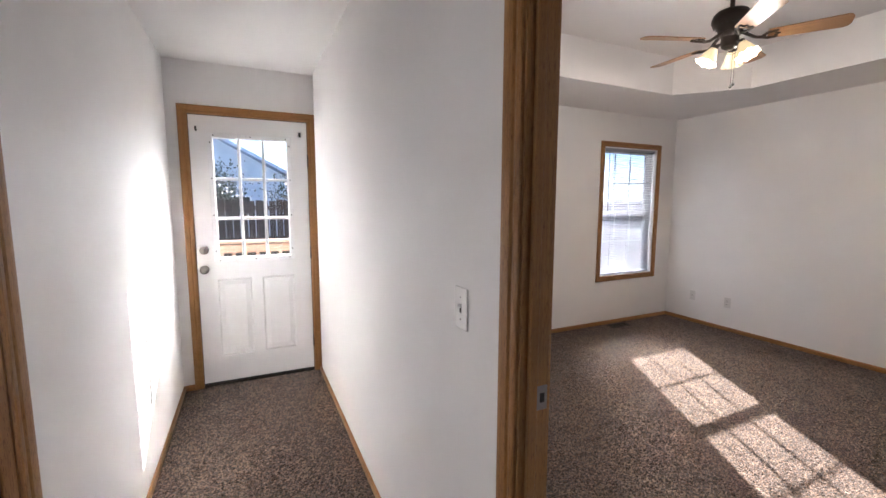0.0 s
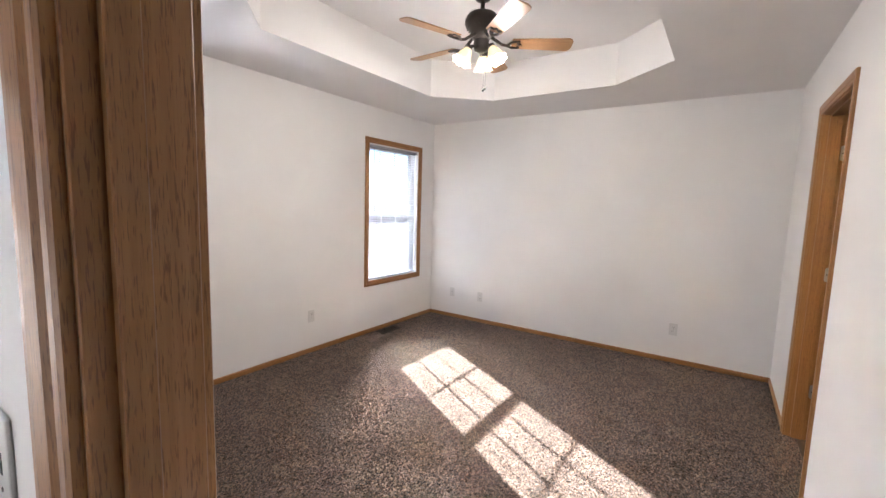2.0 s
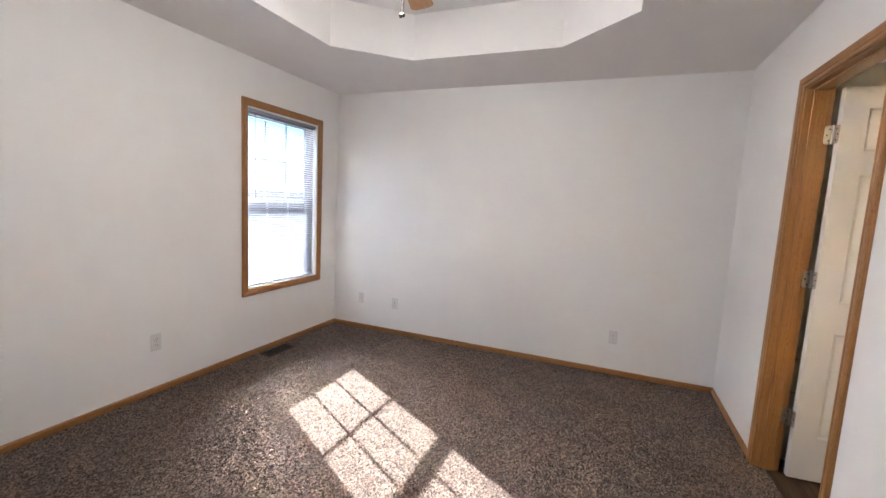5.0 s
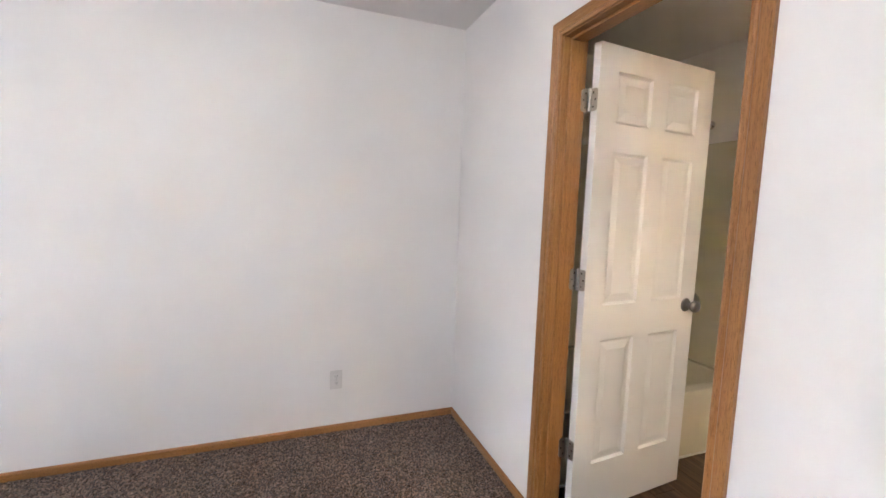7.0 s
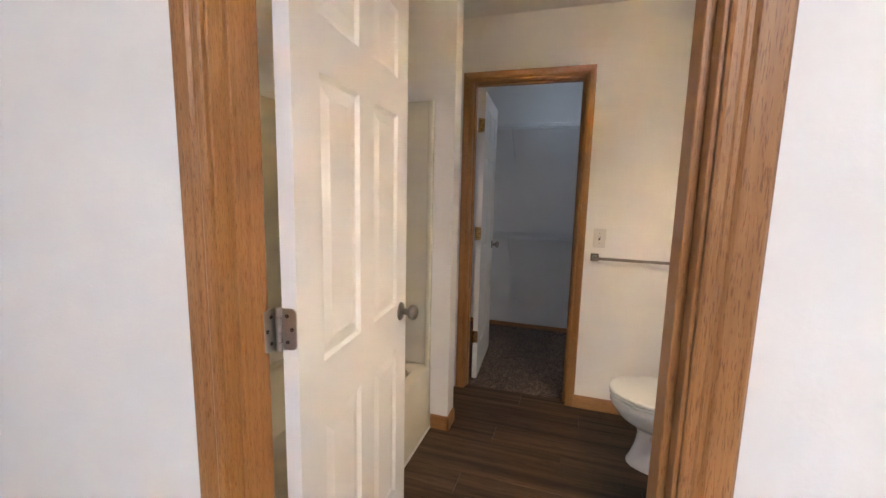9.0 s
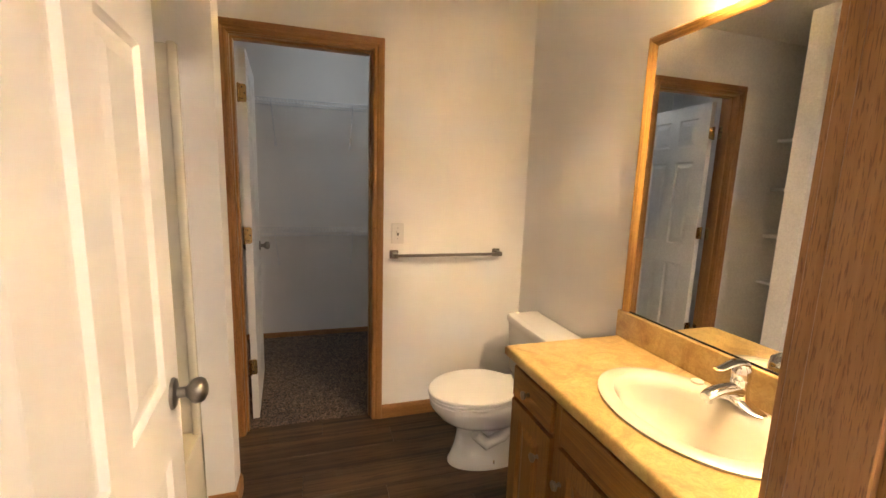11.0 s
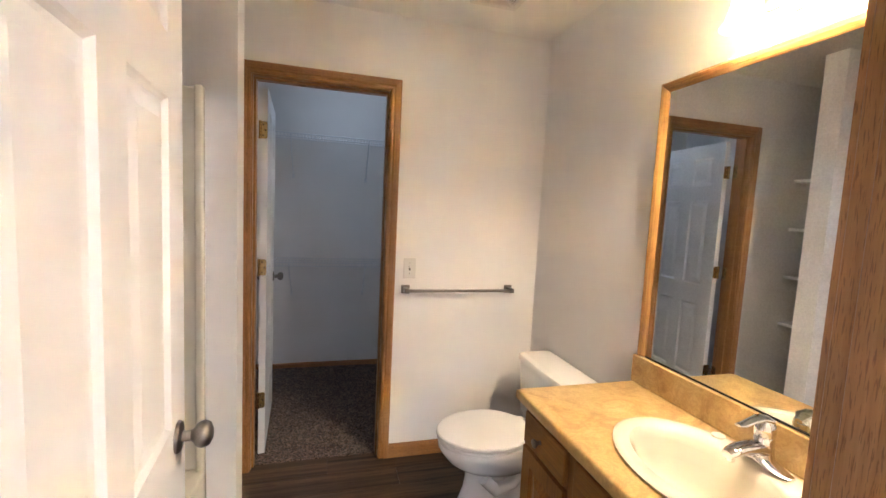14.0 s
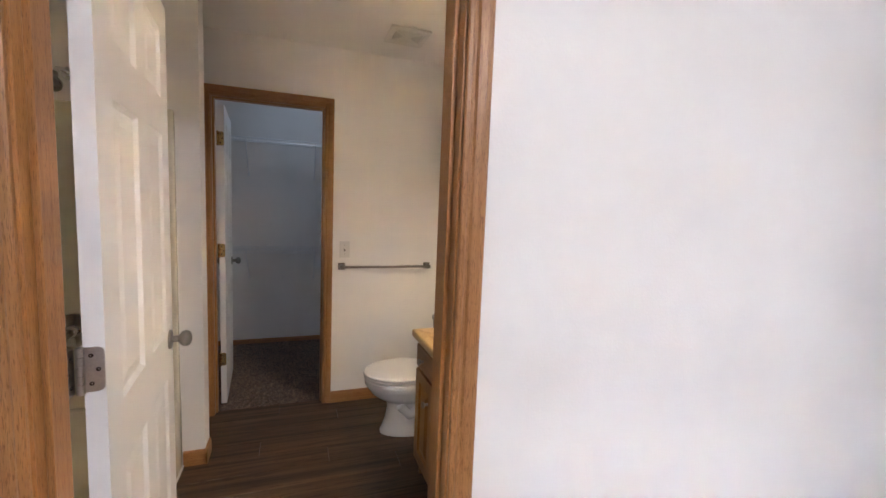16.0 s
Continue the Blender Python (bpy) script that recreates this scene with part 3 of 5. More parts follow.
# ---- windows, blinds and the garden door ----
def window(name, w, label):
    u0, u1, z0, z1 = w
    e = thing(name, Matrix(), label, "window", "structure")
    y0 = NORTH + 0.075
    t = 0.012
    for q in ((u0, NORTH + 0.001, z0, u0 + t, y0, z1), (u1 - t, NORTH + 0.001, z0, u1, y0, z1), (u0 + t, NORTH + 0.001, z1 - t, u1 - t, y0, z1), (u0 + t, NORTH + 0.001, z0, u1 - t, y0, z0 + t)):
        part("jamb_liner", bx(*q), VINYL, e)
    f = 0.024
    fr = bmesh.new()
    for q in ((u0, y0, z0, u0 + f, y0 + 0.07, z1), (u1 - f, y0, z0, u1, y0 + 0.07, z1), (u0 + f, y0, z1 - f, u1 - f, y0 + 0.07, z1), (u0 + f, y0, z0, u1 - f, y0 + 0.07, z0 + f)):
        box(fr, *q, bevel=0.003, seg=1)
    part("window_frame", fr, VINYL, e)
    mid = (z0 + z1) / 2
    for nm, a, b, y in (("lower_sash", z0 + f, mid + 0.022, y0 + 0.005), ("upper_sash", mid - 0.022, z1 - f, y0 + 0.036)):
        s, sb = 0.028, bmesh.new()
        x0, x1 = u0 + f, u1 - f
        for q in ((x0, y, a, x0 + s, y + 0.028, b), (x1 - s, y, a, x1, y + 0.028, b), (x0 + s, y, a, x1 - s, y + 0.028, a + s), (x0 + s, y, b - s, x1 - s, y + 0.028, b)):
            box(sb, *q, bevel=0.002, seg=1)
        sash = part(nm, sb, VINYL, e)
        for k in (1, 2):
            x = x0 + s + (x1 - x0 - 2 * s) * k / 3
            part("muntin", bx(x - 0.007, y + 0.008, a + s, x + 0.007, y + 0.020, b - s), VINYL, sash)
        zc = (a + b) / 2
        part("muntin", bx(x0 + s, y + 0.0085, zc - 0.007, x1 - s, y + 0.0195, zc + 0.007), VINYL, sash)
        pane = part("pane", bx(x0 + s - 0.004, y + 0.0125, a + s - 0.004, x1 - s + 0.004, y + 0.0155, b - s + 0.004), GLASS, sash)
        pane.visible_shadow = False
    casing(e, lambda u, h, z: (u, NORTH - h, z), u0 + 0.006, u1 - 0.006, z0 + 0.006, z1 - 0.006, sill=True)
    return e


window("window_1", W1, "white vinyl double-hung window with grilles and oak casing")
window("window_2", W2, "white vinyl double-hung window with grilles and oak casing")


def blind(w, tilt, label):
    """Horizontal mini blind; tilt lifts the outer edge of the slats (degrees)."""
    u0, u1, z0, z1 = w
    u0, u1 = u0 + 0.018, u1 - 0.018
    y = NORTH + 0.034
    e = thing("window_blind", pose(u0, y, z0), label, "window blind", group="blinds of the bedroom")
    L, top = u1 - u0, z1 - 0.014 - z0
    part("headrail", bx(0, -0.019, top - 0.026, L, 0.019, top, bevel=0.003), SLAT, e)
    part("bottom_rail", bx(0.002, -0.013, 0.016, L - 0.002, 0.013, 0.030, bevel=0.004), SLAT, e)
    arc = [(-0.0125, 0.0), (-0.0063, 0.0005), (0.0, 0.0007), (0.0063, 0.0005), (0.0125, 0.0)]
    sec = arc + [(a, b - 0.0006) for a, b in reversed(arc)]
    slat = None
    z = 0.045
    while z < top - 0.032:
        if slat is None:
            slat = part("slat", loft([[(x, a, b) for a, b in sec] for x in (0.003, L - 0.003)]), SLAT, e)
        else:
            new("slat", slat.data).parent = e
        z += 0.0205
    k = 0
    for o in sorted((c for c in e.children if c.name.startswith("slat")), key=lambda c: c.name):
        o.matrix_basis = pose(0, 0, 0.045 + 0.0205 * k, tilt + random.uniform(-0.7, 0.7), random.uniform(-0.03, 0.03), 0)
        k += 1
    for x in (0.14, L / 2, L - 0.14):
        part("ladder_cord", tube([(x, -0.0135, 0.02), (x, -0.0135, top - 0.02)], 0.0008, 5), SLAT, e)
    part("tilt_wand", tube([(0.07, -0.026, top - 0.03), (0.075, -0.028, top - 0.72)], 0.0035, 8), GLASSY, e, "clear plastic tilt wand")
    return e


GLASSY = gloss("smoky_plastic", (0.25, 0.25, 0.27), 0.2)
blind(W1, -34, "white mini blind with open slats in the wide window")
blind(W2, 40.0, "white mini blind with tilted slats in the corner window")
hook = thing("curtain_bracket", pose(W1[1] + 0.028, NORTH - 0.0165, 2.055), "small white plastic curtain bracket on the casing", "bracket")
part("base", bx(-0.012, -0.004, -0.016, 0.012, 0, 0.016, bevel=0.002), PLASTIC, hook)
part("arm", bx(-0.008, -0.022, -0.004, 0.014, -0.004, 0.004, bevel=0.0015), PLASTIC, hook)


def garden_door():
    x0, w, t = D1[0] + 0.015, D1[1] - D1[0] - 0.03, 0.042
    e = thing("door_1", pose(x0, HALL_N + 0.012, 0.018), "white steel garden door with nine-pane window, closed", "door", "structure")
    a, b = -0.186 - x0, 0.372 - x0
    c, d = 0.988 - 0.018, 1.932 - 0.018
    zs = [0, 0.215, 0.825, c, d, 2.05]
    slab = panel_slab(w, 2.05, t, [0, a, a + 0.24, b - 0.24, b, w], zs, {(1, 1), (3, 1)})
    lite = [f for f in slab.faces if len(f.verts) == 4 and a - 1e-4 < f.calc_center_median().x < b + 1e-4 and c < f.calc_center_median().z < d and abs(f.normal.y) > 0.5]
    bmesh.ops.delete(slab, geom=lite, context="FACES")
    part("leaf", slab, WHITE, e)
    for y in (-0.011, t - 0.001):
        fr = bmesh.new()
        s, o = 0.034, 0.012
        for q in ((a - o, y, c - o, a + s - o, y + 0.012, d + o), (b - s + o, y, c - o, b + o, y + 0.012, d + o), (a + s - o, y, c - o, b - s + o, y + 0.012, c + s - o), (a + s - o, y, d - s + o, b - s + o, y + 0.012, d + o)):
            box(fr, *q, bevel=0.003, seg=1)
        lf = part("lite_frame", fr, VINYL, e, "white plastic window frame with screws")
        if y < 0:
            for sx, sz in [(a + (b - a) * k / 2, zz) for k in (0.1, 1, 1.9) for zz in (c + 0.004, d - 0.004)] + [(xx, c + (d - c) * k) for k in (0.08, 0.37, 0.66, 0.94) for xx in (a + 0.004, b - 0.004)]:
                part("screw", lathe([(0.0052, 0), (0.0052, 0.0015), (0, 0.0018)], 8, m=Matrix.Translation((sx, y, sz)) @ Matrix.Rotation(radians(90), 4, "X")), RUBBER, lf)
    a2, b2, c2, d2 = a + 0.022, b - 0.022, c + 0.022, d - 0.022
    for k in (1, 2):
        x = a2 + (b2 - a2) * k / 3
        part("muntin", bx(x - 0.011, 0.002, c2, x + 0.011, t - 0.002, d2, bevel=0.004), VINYL, e)
        z = c2 + (d2 - c2) * k / 3
        part("muntin", bx(a2, 0.004, z - 0.011, b2, t - 0.004, z + 0.011, bevel=0.004), VINYL, e)
    pane = part("pane", bx(a, t / 2 - 0.002, c, b, t / 2 + 0.002, d), GLASS, e)
    pane.visible_shadow = False
    knob_parts(e, -0.267 - x0, 0.907, 0.0, -1, NICKEL, "round satin nickel knob")
    m = Matrix.Translation((-0.263 - x0, 0, 1.054)) @ Matrix.Rotation(radians(90), 4, "X")
    db = part("deadbolt", lathe([(0.031, 0), (0.031, 0.006), (0.026, 0.012), (0.012, 0.014), (0, 0.014)], 24, m=m), NICKEL, e, "satin nickel deadbolt", True)
    part("thumb_turn", bx(-0.269 - x0, -0.03, 1.038, -0.257 - x0, -0.013, 1.070, bevel=0.003), NICKEL, db)
    for z in (0.25, 1.0, 1.75):
        part("hinge", lathe([(0, -0.05), (0.007, -0.049), (0.007, 0.049), (0, 0.05)], 12, m=Matrix.Translation((w + 0.004, -0.006, z))), BRONZE, e, "dark worn hinge", True)
    for x in (0.045, w - 0.055):
        part("hook", tube([(x, -0.001, 1.965), (x, -0.012, 1.962), (x, -0.014, 1.945), (x + 0.004, -0.006, 1.938)], 0.0065, 8), RUBBER, e, "small black hook")
    for q in ((-0.0045, -0.002, 0, -0.0005, 0.03, 2.0545), (w + 0.0005, -0.002, 0, w + 0.0045, 0.03, 2.0545), (-0.0005, -0.002, 2.0505, w + 0.0005, 0.03, 2.0545)):
        part("weatherstrip", bx(*q), RUBBER, e, "thin black weatherstrip")
    part("sweep", bx(0.0, -0.003, -0.012, w, 0.0, 0.012), RUBBER, e, "black rubber sweep")


garden_door()


# ---- bedroom: fan, outlets, registers ----
def ceiling_fan():
    cx, cy, top = 2.84, 1.83, H + 0.33
    e = thing("ceiling_fan", pose(cx, cy, top), "dark bronze ceiling fan with five wooden blades and lit glass shades", "ceiling fan")
    part("canopy", lathe([(0.0, 0), (0.062, 0), (0.066, -0.012), (0.062, -0.035), (0.045, -0.062), (0.022, -0.072), (0.0, -0.074)], 28), BRONZE, e, smooth=True)
    part("downrod", lathe([(0.013, -0.07), (0.013, -0.12), (0.024, -0.13), (0.026, -0.145), (0.02, -0.15)], 18), BRONZE, e, smooth=True)
    motor = part("motor_housing", lathe([(0.02, -0.135), (0.055, -0.138), (0.085, -0.150), (0.098, -0.165), (0.100, -0.172), (0.106, -0.180), (0.108, -0.205), (0.100, -0.225), (0.080, -0.240), (0.070, -0.262), (0.066, -0.275), (0.0, -0.276)], 36), BRONZE, e, smooth=True)
    for k in range(20):
        a = 2 * math.pi * k / 20
        part("vent_slot", bx(-0.0035, -0.002, -0.008, 0.0035, 0.002, 0.008), DARK, motor, place=Matrix.Rotation(a, 4, "Z") @ Matrix.Translation((0, 0.0895, -0.233)) @ Matrix.Rotation(radians(52), 4, "X"))
    part("switch_cup", lathe([(0.066, -0.272), (0.060, -0.29), (0.048, -0.302), (0.05, -0.325), (0.045, -0.36), (0.022, -0.375), (0.0, -0.376)], 28), BRONZE, e, smooth=True)
    for k in range(5):
        rot = Matrix.Rotation(radians(-57.7 + 72 * k), 4, "Z")
        r0, r1 = 0.19, 0.565
        pts = []
        for i in range(9):
            u = i / 8
            wd = 0.048 + 0.016 * u
            pts.append((r0 + (r1 - r0 - 0.03) * u, wd))
        edge = [(x, y) for x, y in pts] + [(r1 - 0.012, pts[-1][1] * 0.86), (r1, pts[-1][1] * 0.5), (r1, -pts[-1][1] * 0.5), (r1 - 0.012, -pts[-1][1] * 0.86)] + [(x, -y) for x, y in reversed(pts)]
        bm = loft([[(x, y, -0.003) for x, y in edge], [(x, y, 0.003) for x, y in edge]])
        m = rot @ Matrix.Translation((0, 0, -0.318)) @ Matrix.Rotation(radians(-12), 4, "X")
        bl = part("blade", bm, BLADE, e, "warm wood-look fan blade", place=m)
        iron = tube([(0.055, 0, 0.045), (0.10, 0, 0.012), (0.13, 0, -0.008), (0.16, 0.0, -0.014), (0.19, 0.03, -0.008), (0.235, 0.034, -0.006)], [0.011, 0.010, 0.009, 0.009, 0.008, 0.006], 8)
        tube([(0.16, 0.0, -0.014), (0.19, -0.03, -0.008), (0.235, -0.034, -0.006)], [0.009, 0.008, 0.006], 8, iron)
        tube([(0.235, 0.034, -0.006), (0.225, 0.012, -0.006), (0.245, 0.0, -0.006), (0.225, -0.012, -0.006), (0.235, -0.034, -0.006)], 0.006, 8, iron)
        part("blade_iron", iron, BRONZE, bl, "scrolled dark bronze blade iron", True)
    for k, ang in enumerate((261, 21, 141)):
        rot = Matrix.Rotation(radians(ang), 4, "Z")
        arm = part("light_arm", tube([(0.03, 0, -0.345), (0.06, 0, -0.342), (0.082, 0, -0.352)], 0.009, 10), BRONZE, e, place=rot, smooth=True)
        m = Matrix.Translation((0.078, 0, -0.350)) @ Matrix.Rotation(radians(-27), 4, "Y")
        part("socket", lathe([(0.0, 0.006), (0.020, 0.004), (0.022, -0.02), (0.030, -0.028)], 18, m=m), BRONZE, arm, smooth=True)
        shade = bmesh.new()
        seg, rings = 40, []
        for r, z, ruf in ((0.024, -0.018, 0), (0.030, -0.032, 0), (0.040, -0.055, 0.02), (0.046, -0.078, 0.05), (0.053, -0.098, 0.09), (0.060, -0.108, 0.12)):
            rings.append([(r * (1 + ruf * math.cos(8 * 2 * math.pi * i / seg)) * math.cos(2 * math.pi * i / seg), r * (1 + ruf * math.cos(8 * 2 * math.pi * i / seg)) * math.sin(2 * math.pi * i / seg), z) for i in range(seg)])
        loft(rings, shade, cap=False)
        bmesh.ops.transform(shade, matrix=m, verts=shade.verts)
        part("glass_shade", shade, FAN_GLASS, arm, "ruffled glowing amber glass shade", True)
        bulb = lathe([(0.0, -0.092), (0.012, -0.088), (0.019, -0.075), (0.018, -0.062), (0.011, -0.045), (0.010, -0.03)], 16, m=m)
        part("bulb", bulb, FAN_BULB, arm, "glowing bulb", True)
        mouth = pose(cx, cy, top) @ rot @ m @ Vector((0, 0, -0.094))
        point_lamp("fan_lamp", mouth, FAN_WATTS, (1.0, 0.88, 0.76), 0.06)
    for x, y, ln in ((0.03, -0.02, 0.205), (-0.02, -0.035, 0.23)):
        ch = part("pull_chain", tube([(x, y, -0.36), (x, y, -0.37 - ln)], 0.0017, 6), BRONZE, e)
        part("pendant", lathe([(0, 0), (0.006, -0.004), (0.009, -0.012), (0.006, -0.02), (0, -0.022)], 12, m=Matrix.Translation((x, y, -0.37 - ln))), RUBBER, ch, smooth=True)


BLADE = wood("fan_blade_wood", (0.22, 0.11, 0.045), (0.42, 0.24, 0.11), 0, 0.4)
FAN_BULB = emitter("warm_bulb_glow", (1.0, 0.70, 0.36), 2.5)
FAN_WATTS, VANITY_WATTS = 2.2, 1.0
ceiling_fan()


def wall_plate(name, m, kind, label, mat):
    """Plate in its own x (across), z (up), standing out towards -y."""
    e = thing(name, m, label, "outlet" if kind != "switch" else "light switch", group="plates on the walls")
    part("plate", bx(-0.035, -0.0055, -0.0575, 0.035, 0, 0.0575, bevel=0.003), mat, e)
    if kind == "switch":
        part("slot", bx(-0.005, -0.0062, -0.012, 0.005, -0.005, 0.012), GREY_METAL, e)
        part("toggle", bx(-0.0038, -0.019, -0.004, 0.0038, -0.005, 0.006, bevel=0.0015), mat, e, place=pose(0, 0, 0.002, -25))
        sc = [(0, 0.03), (0, -0.03)]
    elif kind == "outlet":
        for z in (0.0195, -0.0195):
            f = part("socket_face", bx(-0.017, -0.0075, z - 0.014, 0.017, -0.005, z + 0.014, bevel=0.004), mat, e)
            for x in (-0.0065, 0.0065):
                part("slot", bx(x - 0.0012, -0.0078, z - 0.002, x + 0.0012, -0.0072, z + 0.007), DARK, f)
            part("ground_hole", lathe([(0.0024, 0), (0, 0.0004)], 10, m=Matrix.Translation((0, -0.0076, z - 0.007)) @ Matrix.Rotation(radians(90), 4, "X")), DARK, f)
        sc = [(0, 0)]
    else:
        part("jack", lathe([(0.006, 0), (0.005, 0.010), (0, 0.010)], 12, m=Matrix.Translation((0, -0.005, 0)) @ Matrix.Rotation(radians(90), 4, "X")), NICKEL, e)
        sc = [(0, 0.03), (0, -0.03)]
    for x, z in sc:
        part("screw", lathe([(0.003, 0), (0.0025, 0.0012), (0, 0.0013)], 10, m=Matrix.Translation((x, -0.0075 if kind == "outlet" else -0.0055, z)) @ Matrix.Rotation(radians(90), 4, "X")), NICKEL, e)
    return e


wall_plate("light_switch", pose(HALL_E, 1.09, 1.157, 0, 0, -90), "switch", "white toggle switch on the hall wall", PLASTIC)
wall_plate("outlet", pose(2.949, NORTH, 0.351), "outlet", "white double outlet below the windows", PLASTIC)
wall_plate("outlet", pose(EAST, 2.877, 0.318, 0, 0, -90), "outlet", "white double outlet near the window corner", PLASTIC)
wall_plate("outlet", pose(EAST, 0.783, 0.322, 0, 0, -90), "outlet", "white double outlet near the bathroom", PLASTIC)
wall_plate("cable_jack", pose(EAST, 3.281, 0.325, 0, 0, -90), "jack", "white cable jack plate low on the wall", PLASTIC)
wall_plate("light_switch", pose(3.152, BATH_S, 1.105, 0, 0, 180), "switch", "white toggle switch beside the closet door", PLASTIC)


def floor_register(x, y):
    e = thing("floor_register", pose(x, y, 0.002), "brown metal floor register in the carpet", "floor register", group="floor registers")
    part("well", bx(-0.125, -0.042, 0.0, 0.125, 0.042, 0.002), DARK, e)
    fr = bmesh.new()
    for q in ((-0.145, -0.06, 0, 0.145, -0.042, 0.008), (-0.145, 0.042, 0, 0.145, 0.06, 0.008), (-0.145, -0.042, 0, -0.125, 0.042, 0.008), (0.125, -0.042, 0, 0.145, 0.042, 0.008)):
        box(fr, *q, bevel=0.002, seg=1)
    part("frame", fr, GREY_METAL, e)
    for k in range(15):
        part("louver", bx(-0.0022, -0.042, 0.002, 0.0022, 0.042, 0.006), GREY_METAL, e, place=Matrix.Translation((-0.116 + 0.0166 * k, 0, 0)))
    part("centre_bar", bx(-0.125, -0.002, 0.0025, 0.125, 0.002, 0.0065), GREY_METAL, e)


floor_register(1.48, 3.515)
floor_register(3.925, 3.515)
strike = part("strike_plate", bx(0.0, -0.0015, -0.028, 0.028, 0.0, 0.028, bevel=0.0006, seg=1), NICKEL, frame_bed, "satin nickel strike plate", place=Matrix.Translation((0.608, D2[1] - 0.0182, 1.01)))
bath_strike = part("strike_plate", bx(0.0, -0.0285, -0.028, 0.0015, 0.0, 0.028, bevel=0.0006, seg=1), NICKEL, frame_bath, "satin nickel strike plate", place=Matrix.Translation((D3[0] + 0.0181, -0.0495, 0.935)))
part("latch_hole", bx(0.001, -0.020, -0.011, 0.0022, -0.008, 0.011), DARK, bath_strike)
part("latch_hole", bx(0.008, -0.0022, -0.011, 0.020, -0.001, 0.011), DARK, strike)
for z in (0.327, 1.078, 1.812):
    plate(frame_bath, "jamb_hinge_plate", Matrix.Translation((3.8715, -0.099, z)) @ Matrix.Rotation(radians(90), 4, "Z"), HINGE)
    plate(frame_closet, "jamb_hinge_plate", Matrix.Translation((3.9665, -2.197, z)) @ Matrix.Rotation(radians(90), 4, "Z"), BRASS)


# ---- bathroom ----
COUNTER = None


def counter_material():
    m, nodes, links, p = material("mottled_tan_laminate")
    v = coords(nodes, links, (1, 1, 1))
    big = noise_node(nodes, links, v, 7, 6, 0.65, 1.5)
    c = ramp(nodes, links, big, [(0.30, (0.36, 0.220, 0.075)), (0.48, (0.53, 0.355, 0.130)), (0.70, (0.62, 0.45, 0.190))])
    vein = ramp(nodes, links, noise_node(nodes, links, v, 16, 6, 0.7, 2.5), [(0.44, (1, 1, 1)), (0.5, (0.80, 0.74, 0.68)), (0.56, (1, 1, 1))])
    c = mix(nodes, links, c, vein, 0.8)
    links.new(c, p.inputs["Base Color"])
    p.inputs["Roughness"].default_value = 0.34
    return m


COUNTER = counter_material()
SINK_C, SINK_A = (2.612, -0.626), (0.207, 0.274)
TOP = 0.785


def countertop():
    x0, x1, y0, y1 = BATH_W + 0.001, 2.897, -1.188, BATH_N - 0.004
    cx, cy = SINK_C
    n = 72

    def rect(a, inset):
        c, s = math.cos(a), math.sin(a)
        k = min(((x1 - inset - cx) / c if c > 0 else (x0 - cx) / c) if abs(c) > 1e-6 else 9, ((y1 - cy) / s if s > 0 else (y0 + inset - cy) / s) if abs(s) > 1e-6 else 9)
        return cx + c * k, cy + s * k

    angles = sorted([2 * math.pi * i / n for i in range(n)] + [math.atan2(y - cy, x - cx) % (2 * math.pi) for x in (x0, x1) for y in (y0, y1)])
    hole = [(cx + (SINK_A[0] - 0.02) * math.cos(a), cy + (SINK_A[1] - 0.02) * math.sin(a)) for a in angles]
    rings = [[(x, y, TOP - 0.04) for x, y in hole], [(x, y, TOP) for x, y in hole]]
    for inset, z in ((0.012, TOP), (0.005, TOP - 0.002), (0.001, TOP - 0.007), (0.0, TOP - 0.014), (0.0, TOP - 0.034), (0.004, TOP - 0.04)):
        rings.append([(*rect(a, inset), z) for a in angles])
    rings.append(rings[0])
    bm = loft(rings, cap=False)
    bmesh.ops.remove_doubles(bm, verts=bm.verts, dist=1e-5)
    return bm


counter = thing("vanity_countertop", Matrix(), "mottled tan laminate countertop with backsplash on the vanity", "countertop")
part("slab", countertop(), COUNTER, counter, smooth=True)
part("backsplash", bx(BATH_W + 0.001, -1.188, TOP + 0.0005, BATH_W + 0.021, BATH_N - 0.004, TOP + 0.111, bevel=0.004), COUNTER, counter)


